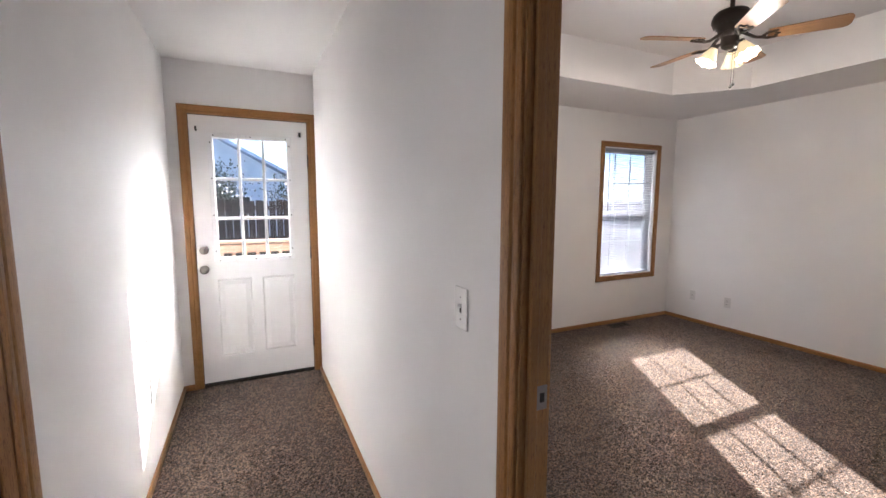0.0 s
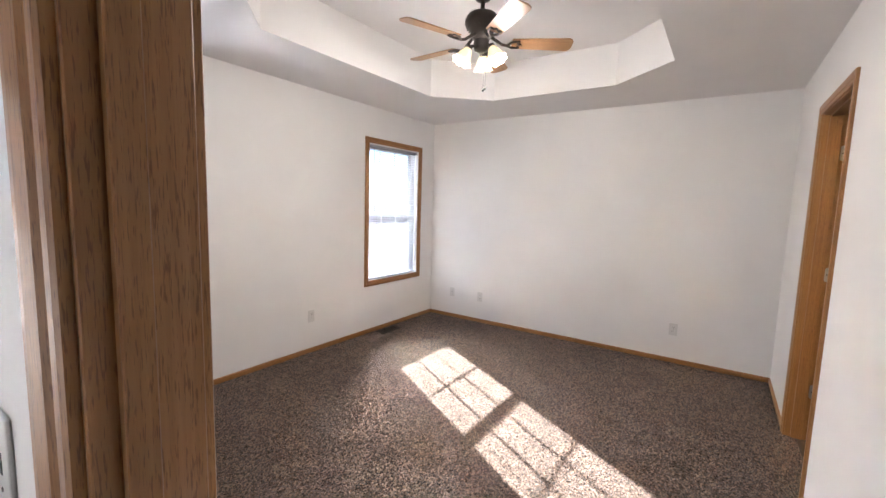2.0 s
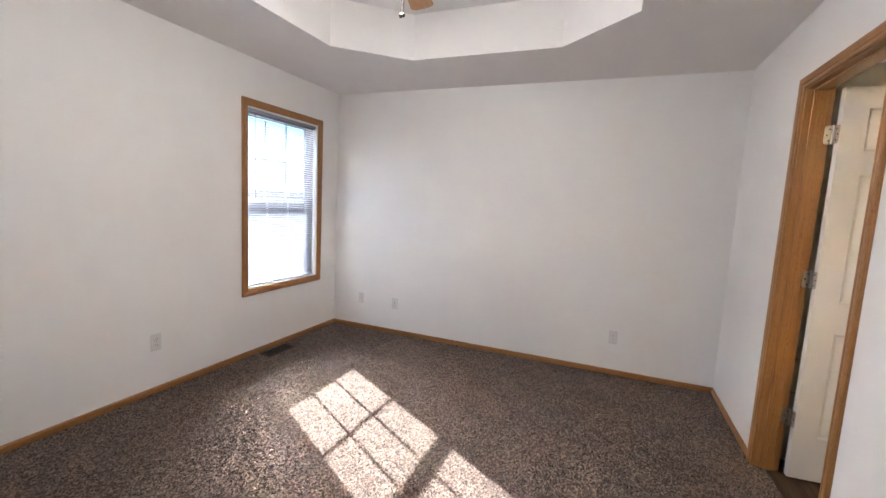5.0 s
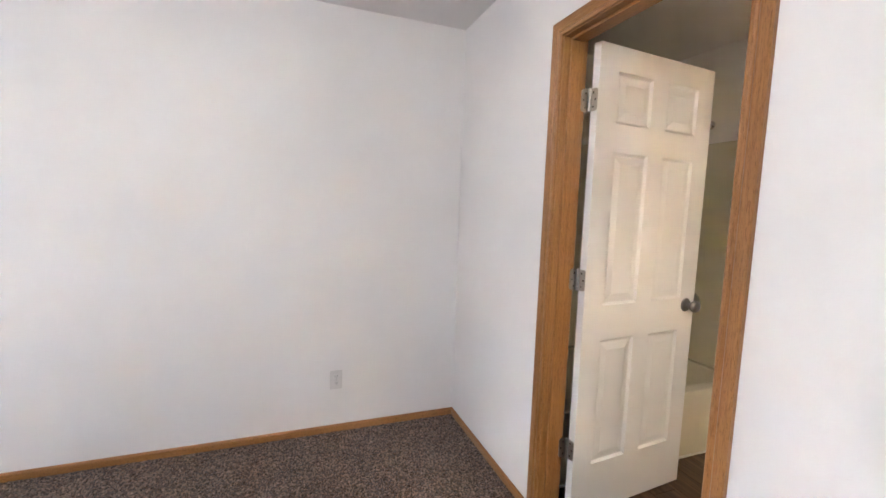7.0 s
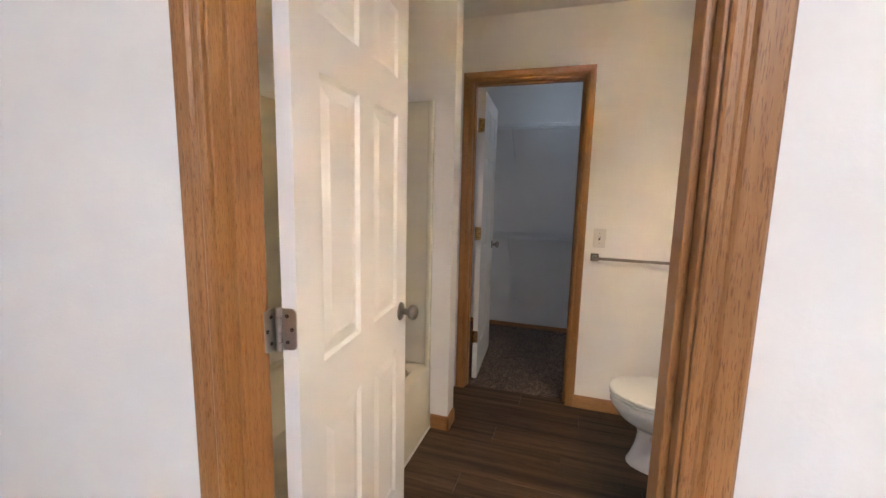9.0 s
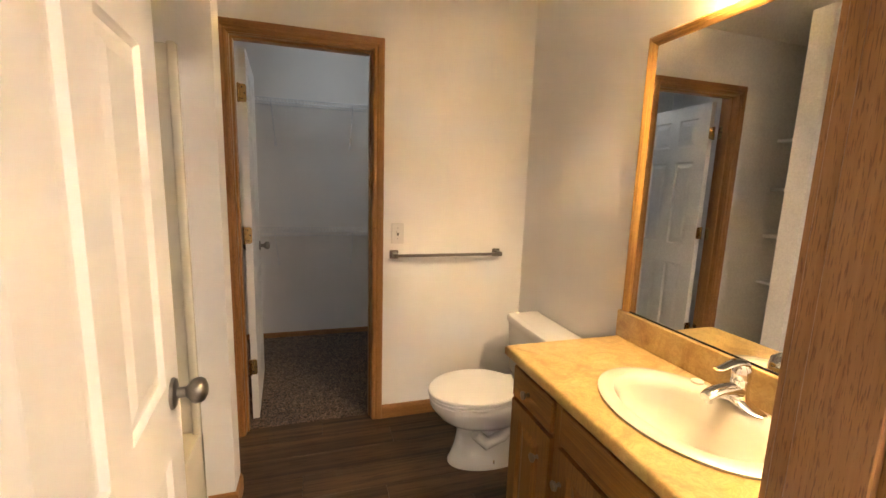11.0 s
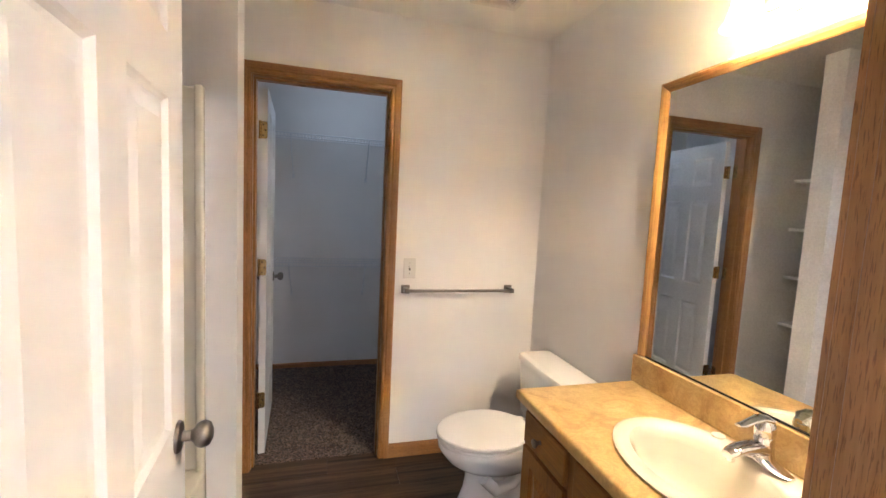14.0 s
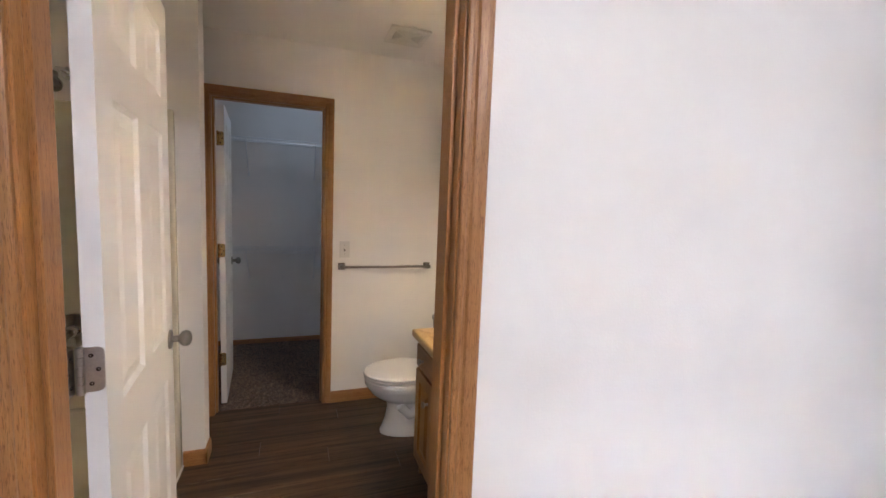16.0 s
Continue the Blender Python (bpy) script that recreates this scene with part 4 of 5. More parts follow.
def vanity():
    e = thing("vanity_cabinet", Matrix(), "golden oak vanity cabinet with drawer and doors", "cabinet")
    xf, y0, y1, zt = 2.866, -1.152, BATH_N - 0.006, TOP - 0.041
    part("side_panel", bx(BATH_W + 0.002, y0, 0.0, xf - 0.02, y0 + 0.016, zt, bevel=0.001, seg=1), CABINET[2], e)
    part("side_panel", bx(BATH_W + 0.002, y1 - 0.016, 0.0, xf - 0.02, y1, zt), CABINET[2], e)
    part("toe_kick", bx(xf - 0.08, y0 + 0.016, 0.0, xf - 0.066, y1 - 0.016, 0.10), CABINET[1], e)
    part("bottom", bx(BATH_W + 0.002, y0 + 0.016, 0.10, xf - 0.02, y1 - 0.016, 0.115), CABINET[1], e)
    for q, ax in (((xf - 0.02, y0, 0.10, xf, y0 + 0.04, zt), 2), ((xf - 0.02, y1 - 0.04, 0.10, xf, y1, zt), 2), ((xf - 0.02, -0.868, 0.135, xf, -0.812, zt - 0.03), 2),
                  ((xf - 0.02, y0 + 0.04, zt - 0.03, xf, y1 - 0.04, zt), 1), ((xf - 0.02, y0 + 0.04, 0.10, xf, y1 - 0.04, 0.135), 1), ((xf - 0.02, y0 + 0.04, 0.585, xf, -0.868, 0.625), 1), ((xf - 0.02, -0.812, 0.585, xf, y1 - 0.04, 0.625), 1), ((xf - 0.02, -0.478, 0.135, xf, -0.44, 0.585), 2)):
        part("face_frame_rail", bx(*q, bevel=0.0008, seg=1), CABINET[ax], e)

    def front(nm, a, b, c, d, knobs, panelled):
        t = 0.018
        if panelled:
            bm = panel_slab(b - a, d - c, t, [0, 0.055, b - a - 0.055, b - a], [0, 0.055, d - c - 0.055, d - c], {(1, 1)}, 0.001)
        else:
            bm = bx(0, 0, 0, b - a, t, d - c, bevel=0.005)
        m = Matrix.Translation((xf + t + 0.001, a, c)) @ Matrix.Rotation(radians(90), 4, "Z")
        ob = part(nm, bm, CABINET[2] if panelled else CABINET[0], e, place=m)
        for y, z in knobs:
            km = Matrix.Translation((y - a, 0, z - c)) @ Matrix.Rotation(radians(90), 4, "X")
            part("knob", lathe([(0.008, 0.0), (0.006, 0.004), (0.0055, 0.012), (0.012, 0.017), (0.0155, 0.021), (0.0145, 0.026), (0.008, 0.029), (0, 0.0295)], 18, m=km), NICKEL, ob, "round satin nickel knob", True)

    front("drawer_front", -1.127, -0.862, 0.613, 0.728, [(-1.009, 0.670)], False)
    front("door", -1.127, -0.862, 0.12, 0.598, [(-0.925, 0.492)], True)
    front("false_front", -0.815, y1 - 0.03, 0.613, 0.728, [], False)
    front("door", -0.815, -0.468, 0.12, 0.598, [(-0.79, 0.492)], True)
    front("door", -0.450, y1 - 0.03, 0.12, 0.598, [(-0.42, 0.492)], True)


vanity()


def sink():
    cx, cy = SINK_C
    e = thing("sink", Matrix(), "cream oval porcelain sink set into the countertop", "sink")
    ax, ay = SINK_A
    rings = []
    for k, z, sh in ((-0.004, 0.001, 0), (0.0, 0.008, 0), (-0.008, 0.0125, 0), (-0.025, 0.0125, 0), (-0.045, 0.010, 0.010), (-0.054, 0.0, 0.014), (-0.062, -0.02, 0.016), (-0.075, -0.06, 0.018), (-0.10, -0.10, 0.016), (-0.145, -0.128, 0.01), (-0.188, -0.138, 0.0)):
        sx = max(0.024, ax + k * 1.0 - sh)
        sy = max(0.024, ay + k * 1.18)
        rings.append(oval(cx + sh, cy, TOP + z, sx, sy, 48))
    bm = loft(rings, cap=False)
    part("basin", bm, BISQUE, e, smooth=True)
    part("drain", lathe([(0.03, 0.003), (0.028, 0.006), (0.02, 0.004), (0.0, 0.0035)], 24, m=Matrix.Translation((cx, cy, TOP - 0.142))), CHROME, e, "chrome drain", True)
    part("overflow", bx(-0.005, -0.018, -0.004, 0.002, 0.018, 0.004, bevel=0.0015), DARK, e, "dark overflow slot", place=Matrix.Translation((cx + ax - 0.075, cy, TOP - 0.03)))
    part("hole_cover", lathe([(0.019, 0), (0.018, 0.006), (0.010, 0.010), (0, 0.0105)], 20, m=Matrix.Translation((cx - ax + 0.042, cy - 0.118, TOP + 0.012))), IVORY, e, "ivory hole cover", True)


sink()


def faucet():
    """Centre-set faucet: a winged base that sweeps up into the body, a flat spout and an arched lever."""
    x, y, z = SINK_C[0] - SINK_A[0] + 0.045, SINK_C[1] + 0.012, TOP + 0.0125
    e = thing("faucet", pose(x, y, z), "chrome single-lever faucet with winged base on the sink", "faucet")

    def slab(stations, n=20):
        """Skin over oval sections; a station is (centre, half width across, half height, axis across, axis up)."""
        return loft([[tuple(Vector(c) + Vector(u) * hw * math.cos(2 * math.pi * i / n) + Vector(v) * hh * math.sin(2 * math.pi * i / n)) for i in range(n)] for c, hw, hh, u, v in stations])

    ax, up = (1, 0, 0), (0, 0, 1)
    wings = []
    for k in range(-8, 9):
        q = abs(k) / 8
        rise = 0.008 + 0.030 * (1 - q) ** 2.2
        wings.append(((0.004, 0.082 * k / 8, rise * 0.5), 0.010 + 0.018 * math.sqrt(max(0.0, 1 - q ** 2.4)), rise * 0.5 + 0.001, ax, up))
    part("base", slab(wings), CHROME, e, smooth=True)
    part("body", lathe([(0.0285, 0.010), (0.0265, 0.030), (0.0245, 0.055), (0.0235, 0.074), (0.0215, 0.0765), (0.0245, 0.079), (0.0255, 0.094), (0.0235, 0.108), (0.016, 0.119), (0, 0.123)], 32), CHROME, e, smooth=True)
    part("spout", slab([((0.004, 0, 0.042), 0.026, 0.022, (0, 1, 0), up), ((0.040, 0, 0.049), 0.024, 0.018, (0, 1, 0), up), ((0.080, 0, 0.049), 0.022, 0.0135, (0, 1, 0), up), ((0.108, 0, 0.043), 0.020, 0.011, (0, 1, 0), up), ((0.122, 0, 0.036), 0.016, 0.009, (0, 1, 0), up)]), CHROME, e, smooth=True)
    part("aerator", lathe([(0.011, 0.040), (0.011, 0.020), (0.009, 0.018), (0, 0.018)], 18, m=Matrix.Translation((0.108, 0, 0))), CHROME, e, smooth=True)
    part("lever", slab([((-0.024, 0, 0.106), 0.010, 0.006, (0, 1, 0), up), ((-0.008, 0, 0.121), 0.020, 0.009, (0, 1, 0), up), ((0.020, 0, 0.127), 0.018, 0.008, (0, 1, 0), up), ((0.052, 0, 0.121), 0.013, 0.006, (0, 1, 0), up), ((0.080, 0, 0.113), 0.012, 0.005, (0, 1, 0), up), ((0.096, 0, 0.114), 0.009, 0.0035, (0, 1, 0), up)]), CHROME, e, smooth=True)
    part("lift_rod", tube([(-0.034, 0, 0.012), (-0.036, 0, 0.075), (-0.036, 0, 0.080), (-0.036, 0, 0.088)], [0.0025, 0.0025, 0.0055, 0.004], 10), CHROME, e, smooth=True)


faucet()


def mirror():
    y0, y1, z0, z1, w, t = -1.166, BATH_N - 0.02, TOP + 0.114, 1.943, 0.034, 0.020
    e = thing("wall_mirror", pose(BATH_W, 0, 0), "large mirror with golden oak frame above the vanity", "mirror")
    part("glass", bx(0.002, y0 + w - 0.006, z0, 0.007, y1 - w + 0.006, z1 - w + 0.006), MIRROR, e)
    part("bottom_channel", bx(0.0015, y0 + w, z0 - 0.001, 0.010, y1 - w, z0 + 0.004), DARK, e, "dark bottom edge")
    prof = [(0.0, 0.0), (0.0, t), (0.006, t + 0.003), (0.018, t - 0.001), (0.026, t - 0.006), (w - 0.003, 0.011), (w, 0.008), (w, 0.0)]

    def strip(a, b, mat):
        part("frame_piece", loft([[a(d, h) for d, h in prof], [b(d, h) for d, h in prof]]), mat, e)

    strip(lambda d, h: (h, y0 + d, z0), lambda d, h: (h, y0 + d, z1 - d), MIRROR_OAK[2])
    strip(lambda d, h: (h, y1 - d, z0), lambda d, h: (h, y1 - d, z1 - d), MIRROR_OAK[2])
    strip(lambda d, h: (h, y0 + d, z1 - d), lambda d, h: (h, y1 - d, z1 - d), MIRROR_OAK[1])


MIRROR_OAK = [wood("mirror_frame_oak_" + n, (0.22, 0.10, 0.02), (0.48, 0.26, 0.07), i, 0.3) for i, n in enumerate("xyz")]
mirror()


def vanity_light():
    yc, zc = -0.597, 2.078
    e = thing("vanity_light", pose(BATH_W, yc, zc), "three-lamp vanity light with lit bell shades above the mirror", "wall lamp")
    prof = [(0.0, -0.062), (0.010, -0.062), (0.012, -0.054), (0.018, -0.052), (0.020, -0.044), (0.026, -0.040), (0.028, 0.040), (0.020, 0.044), (0.018, 0.052), (0.010, 0.062), (0.0, 0.062)]
    part("backplate", loft([[(d + 0.001, y, z) for d, z in prof] for y in (-0.29, 0.29)]), NICKEL, e, "polished nickel stepped backplate")
    for k in (-1, 0, 1):
        y = 0.188 * k
        arm = part("arm", tube([(0.026, y, 0.0), (0.06, y, 0.012), (0.086, y, 0.030), (0.098, y, 0.046)], 0.008, 10), NICKEL, e, smooth=True)
        part("socket", lathe([(0.0, 0.058), (0.018, 0.056), (0.024, 0.045), (0.026, 0.02), (0.031, 0.012)], 20, m=Matrix.Translation((0.098, y, 0))), NICKEL, arm, smooth=True)
        part("shade", lathe([(0.027, 0.026), (0.031, 0.010), (0.035, -0.02), (0.042, -0.05), (0.051, -0.075), (0.060, -0.090)], 32, m=Matrix.Translation((0.098, y, 0))), SHADE, arm, "frosted glass bell shade", True)
        part("bulb", lathe([(0.0, -0.030), (0.010, -0.028), (0.017, -0.018), (0.016, -0.008), (0.012, 0.004), (0.011, 0.012)], 18, m=Matrix.Translation((0.098, y, 0))), VANITY_BULB, arm, "glowing bulb", True)
        point_lamp("vanity_lamp", (BATH_W + 0.098, yc + y, zc - 0.054), VANITY_WATTS, (1.0, 0.73, 0.44), 0.02)


VANITY_BULB = emitter("vanity_bulb_glow", (1.0, 0.80, 0.55), 4)
vanity_light()


def toilet():
    cy = -1.62
    e = thing("toilet", pose(-0.036, 0.012, 0) @ Matrix.Diagonal((1, 1, 0.974, 1)), "white porcelain toilet with closed lid beside the vanity", "toilet")
    rings = []
    for z, xb, xf, hw in ((0.0, 2.55, 3.005, 0.112), (0.015, 2.55, 3.005, 0.112), (0.03, 2.555, 2.995, 0.106), (0.10, 2.56, 2.972, 0.094), (0.165, 2.565, 2.962, 0.088), (0.195, 2.567, 2.966, 0.090), (0.215, 2.57, 2.985, 0.106), (0.235, 2.575, 3.020, 0.132), (0.27, 2.585, 3.062, 0.158), (0.31, 2.595, 3.090, 0.174), (0.335, 2.60, 3.104, 0.182), (0.361, 2.60, 3.105, 0.181), (0.368, 2.605, 3.098, 0.176)):
        mid = xb + (xf - xb) * 0.52
        rings.append(oval(mid, cy, z, xf - mid, hw, 40, back=mid - xb))
    part("bowl", loft(rings), PORCELAIN, e, smooth=True)
    part("trapway", tube([(2.90, cy - 0.085, 0.20), (2.84, cy - 0.088, 0.14), (2.76, cy - 0.088, 0.17), (2.70, cy - 0.086, 0.24), (2.62, cy - 0.08, 0.20), (2.58, cy - 0.08, 0.08)], [0.028, 0.034, 0.034, 0.034, 0.034, 0.034], 14), PORCELAIN, e, smooth=True)
    part("trapway", tube([(2.90, cy + 0.085, 0.20), (2.84, cy + 0.088, 0.14), (2.76, cy + 0.088, 0.17), (2.70, cy + 0.086, 0.24), (2.62, cy + 0.08, 0.20), (2.58, cy + 0.08, 0.08)], [0.028, 0.034, 0.034, 0.034, 0.034, 0.034], 14), PORCELAIN, e, smooth=True)
    seat = []
    for z, g in ((0.3690, 0.004), (0.3720, 0.0), (0.3840, 0.0), (0.3870, 0.004)):
        seat.append(oval(2.87, cy, z, 0.238 - g, 0.184 - g, 40, back=0.215 - g))
    part("seat", loft(seat), PORCELAIN, e, smooth=True)
    lid = []
    for z, g in ((0.3885, 0.006), (0.3920, 0.0), (0.4020, 0.0), (0.4080, 0.006), (0.4100, 0.03)):
        lid.append(oval(2.87, cy, z, 0.243 - g, 0.188 - g, 40, back=0.225 - g))
    part("lid", loft(lid), PORCELAIN, e, smooth=True)
    for s in (-1, 1):
        part("seat_hinge", bx(2.635, cy + s * 0.075 - 0.02, 0.366, 2.668, cy + s * 0.075 + 0.02, 0.402, bevel=0.006), PORCELAIN, e)
        part("bolt", tube([(2.80, cy + s * 0.103, 0.01), (2.80, cy + s * 0.103, 0.045)], 0.004, 8), BRASS, e, "bare floor bolt")
    part("shelf", bx(2.44, cy - 0.11, 0.25, 2.66, cy + 0.11, 0.366, bevel=0.02, seg=3), PORCELAIN, e, smooth=True)
    tank = []
    for z, x1, hw in ((0.366, 2.590, 0.205), (0.385, 2.598, 0.214), (0.662, 2.606, 0.232)):
        c = 0.025
        x0 = 2.425
        tank.append([(x0, cy - hw, z), (x1 - c, cy - hw, z), (x1 - c * 0.3, cy - hw + c * 0.3, z), (x1, cy - hw + c, z), (x1 + 0.008, cy, z), (x1, cy + hw - c, z), (x1 - c * 0.3, cy + hw - c * 0.3, z), (x1 - c, cy + hw, z), (x0, cy + hw, z)])
    part("tank", loft(tank), PORCELAIN, e, smooth=True)
    lidb = []
    for z, g in ((0.663, 0.0), (0.667, -0.008), (0.690, -0.008), (0.699, -0.002), (0.702, 0.012)):
        x0, x1, hw, c = 2.423, 2.606 - g, 0.232 - g, 0.03
        lidb.append([(x0, cy - hw, z), (x1 - c, cy - hw, z), (x1 - c * 0.3, cy - hw + c * 0.3, z), (x1, cy - hw + c, z), (x1 + 0.010, cy, z), (x1, cy + hw - c, z), (x1 - c * 0.3, cy + hw - c * 0.3, z), (x1 - c, cy + hw, z), (x0, cy + hw, z)])
    part("tank_lid", loft(lidb), PORCELAIN, e, smooth=True)
    part("flush_lever", tube([(2.604, cy + 0.17, 0.615), (2.622, cy + 0.17, 0.615), (2.624, cy + 0.155, 0.613), (2.626, cy + 0.10, 0.606)], [0.010, 0.007, 0.006, 0.005], 10), CHROME, e, "chrome flush lever", True)
    part("sticker", bx(2.978, cy - 0.004, 0.055, 2.9785, cy + 0.022, 0.075), IVORY, e, "small paper sticker")


toilet()


def towel_bar():
    z, y = 0.987, BATH_S + 0.058
    e = thing("towel_bar", pose(2.862, BATH_S, z), "brushed nickel towel bar with square posts on the wall", "towel bar")
    part("bar", bx(-0.300, 0.050, -0.008, 0.300, 0.066, 0.008, bevel=0.002), BAR, e)
    for s in (-1, 1):
        p = part("post", bx(s * 0.31 - 0.013, 0.006, -0.013, s * 0.31 + 0.013, 0.072, 0.013, bevel=0.003), BAR, e)
        part("wall_plate", bx(s * 0.31 - 0.024, 0.0, -0.024, s * 0.31 + 0.024, 0.009, 0.024, bevel=0.003), BAR, p)


towel_bar()


def exhaust_fan():
    e = thing("exhaust_fan", pose(2.85, -1.68, H), "white square exhaust fan grille on the ceiling", "exhaust fan")
    part("well", bx(-0.10, -0.10, -0.004, 0.10, 0.10, -0.001), DARK, e)
    fr = bmesh.new()
    for q in ((-0.12, -0.12, -0.016, 0.12, -0.088, 0), (-0.12, 0.088, -0.016, 0.12, 0.12, 0), (-0.12, -0.088, -0.016, -0.088, 0.088, 0), (0.088, -0.088, -0.016, 0.12, 0.088, 0)):
        box(fr, *q, bevel=0.004, seg=1)
    part("frame", fr, PLASTIC, e)
    for k in range(7):
        r = 0.012 + 0.012 * k
        for a in range(4):
            part("louver", bx(-r, r - 0.0018, -0.014, r, r + 0.0018, -0.006), PLASTIC, e, place=Matrix.Rotation(a * math.pi / 2, 4, "Z"))
    part("hub", bx(-0.012, -0.012, -0.016, 0.012, 0.012, -0.006), PLASTIC, e)
    for s in (1, -1):
        part("rib", bx(-0.125, -0.004, -0.0165, 0.125, 0.004, -0.008), PLASTIC, e, place=Matrix.Rotation(s * math.pi / 4, 4, "Z"))


exhaust_fan()


def bathtub():
    x0, x1, y0, y1, rim = 4.032, EAST - 0.001, -1.545, BATH_N - 0.001, 0.385
    e = thing("bathtub", Matrix(), "white fibreglass bathtub with moulded wall surround", "bathtub")
    cx, cy = (x0 + x1) / 2, (y0 + y1) / 2
    rings = []

    def rr(hx, hy, r, z, n=8):
        pts = []
        for qx, qy, a0 in ((1, 1, 0), (-1, 1, 90), (-1, -1, 180), (1, -1, 270)):
            for i in range(n + 1):
                a = radians(a0 + 90 * i / n)
                pts.append((cx + qx * (hx - r) + r * math.cos(a), cy + qy * (hy - r) + r * math.sin(a), z))
        return pts

    hx, hy = (x1 - x0) / 2, (y1 - y0) / 2
    for ix, iy, r, z in ((0, 0, 0.004, 0.0), (0, 0, 0.004, rim - 0.02), (0.006, 0.002, 0.012, rim - 0.004), (0.016, 0.008, 0.02, rim), (0.065, 0.06, 0.10, rim), (0.075, 0.07, 0.11, rim - 0.012), (0.085, 0.09, 0.12, rim - 0.12), (0.11, 0.14, 0.14, rim - 0.28), (0.15, 0.20, 0.14, rim - 0.325)):
        rings.append(rr(hx - ix, hy - iy, r, z))
    part("tub", loft(rings), FIBREGLASS, e, smooth=True)
    t, zt = 0.024, 1.83
    part("surround_panel", bx(x0 + 0.012, y0, rim + 0.001, x1 - t, y0 + t, zt, bevel=0.008), FIBREGLASS, e)
    part("surround_panel", bx(x0 + 0.012, y1 - t, rim + 0.001, x1 - t, y1, zt, bevel=0.008), FIBREGLASS, e)
    part("surround_panel", bx(x1 - t, y0, rim + 0.001, x1, y1, zt, bevel=0.008), FIBREGLASS, e)
    for y in (y0, y1 - 0.038):
        part("edge_trim", bx(x0, y, 0.002, x0 + 0.03, y + 0.038, zt + 0.006, bevel=0.010, seg=3), FIBREGLASS, e, smooth=True)
    part("caulk", bx(x0 - 0.008, y0, 0.0, x0, y1, 0.012, bevel=0.003), PLASTIC, e, "white caulk line")


bathtub()


def shower_fittings():
    y = -1.545 + 0.024
    sh = thing("shower_fixture", pose(4.44, -1.546, 1.953), "chrome shower head on a bent arm", "shower head")
    part("flange", lathe([(0.030, 0), (0.028, 0.006), (0.012, 0.010)], 20, m=Matrix.Rotation(radians(-90), 4, "X")), CHROME, sh, smooth=True)
    part("arm", tube([(0, 0.0, 0), (0, 0.06, 0.004), (0, 0.10, -0.006), (0, 0.13, -0.034)], 0.0095, 12), CHROME, sh, smooth=True)
    hd = Matrix.Translation((0, 0.132, -0.036)) @ Matrix.Rotation(radians(-140), 4, "X")
    part("head", lathe([(0.013, -0.006), (0.016, 0.008), (0.018, 0.02), (0.030, 0.042), (0.042, 0.052), (0.043, 0.064), (0.036, 0.068), (0, 0.068)], 26, m=hd), BRONZE_CHROME, sh, "dark chrome spray head", True)
    v = thing("shower_valve", pose(4.456, y, 0.775), "chrome round shower valve with lever", "valve")
    part("plate", lathe([(0.082, 0), (0.080, 0.006), (0.065, 0.012), (0.035, 0.016), (0.030, 0.018)], 36, m=Matrix.Rotation(radians(-90), 4, "X")), CHROME, v, smooth=True)
    part("handle", lathe([(0.030, 0.014), (0.028, 0.045), (0.020, 0.056), (0, 0.058)], 24, m=Matrix.Rotation(radians(-90), 4, "X")), CHROME, v, smooth=True)
    part("lever", tube([(0, 0.048, 0), (0.02, 0.056, -0.01), (0.055, 0.060, -0.03)], [0.011, 0.009, 0.007], 10), CHROME, v, smooth=True)
    s = thing("tub_spout", pose(4.50, y, 0.530), "chrome tub spout on the surround", "spout")
    part("spout", tube([(0, 0, 0), (0, 0.05, 0), (0, 0.10, -0.002), (0, 0.13, -0.012), (0, 0.137, -0.028)], [0.028, 0.027, 0.025, 0.021, 0.017], 20), CHROME, s, smooth=True)


BRONZE_CHROME = metal("dark_chrome", (0.25, 0.25, 0.26), 0.2)
shower_fittings()

# linen shelves in the nook behind the tub wall
for z in (0.733, 1.083, 1.432, 1.781):
    sh = link_mesh("linen_shelf", bx(4.40, BATH_S + 0.001, z - 0.02, EAST - 0.001, -1.662, z, bevel=0.002), WHITE)
    tagged(sh, "white painted linen shelf in the nook", "shelf", "linen shelves")


# ---- closet ----
def wire_shelf(z):
    e = thing("wire_shelf", pose(0, CLOSET_S, z), "white coated wire closet shelf on the back wall", "wire shelf", group="closet shelves")
    x0, x1, dp = BATH_W + 0.01, EAST - 0.01, 0.305
    for nm, y, dz, r in (("back_rod", 0.006, 0.0, 0.0035), ("front_rod", dp, 0.0, 0.0042), ("lip_rod", dp + 0.003, -0.028, 0.0042), ("middle_rod", dp * 0.5, -0.004, 0.0032)):
        part(nm, tube([(x0, y, dz), (x1, y, dz)], r, 8), WIRE, e)
    bm = bmesh.new()
    x = x0 + 0.012
    while x < x1:
        tube([(x, 0.004, 0.003), (x, dp, 0.003), (x, dp + 0.003, -0.028)], 0.0027, 4, bm)
        x += 0.0254
    tagged(part("cross_wires", bm, WIRE, e), kind="stuff")
    for x in (2.75, 3.30, 3.90, 4.45):
        b = part("brace", tube([(x, dp, -0.006), (x, 0.30, -0.02), (x, 0.012, -0.290), (x, 0.003, -0.300)], 0.0045, 8), WIRE, e)
        part("foot", bx(x - 0.010, 0.0, -0.325, x + 0.010, 0.006, -0.285, bevel=0.002), WIRE, b)


wire_shelf(1.975)
wire_shelf(0.972)


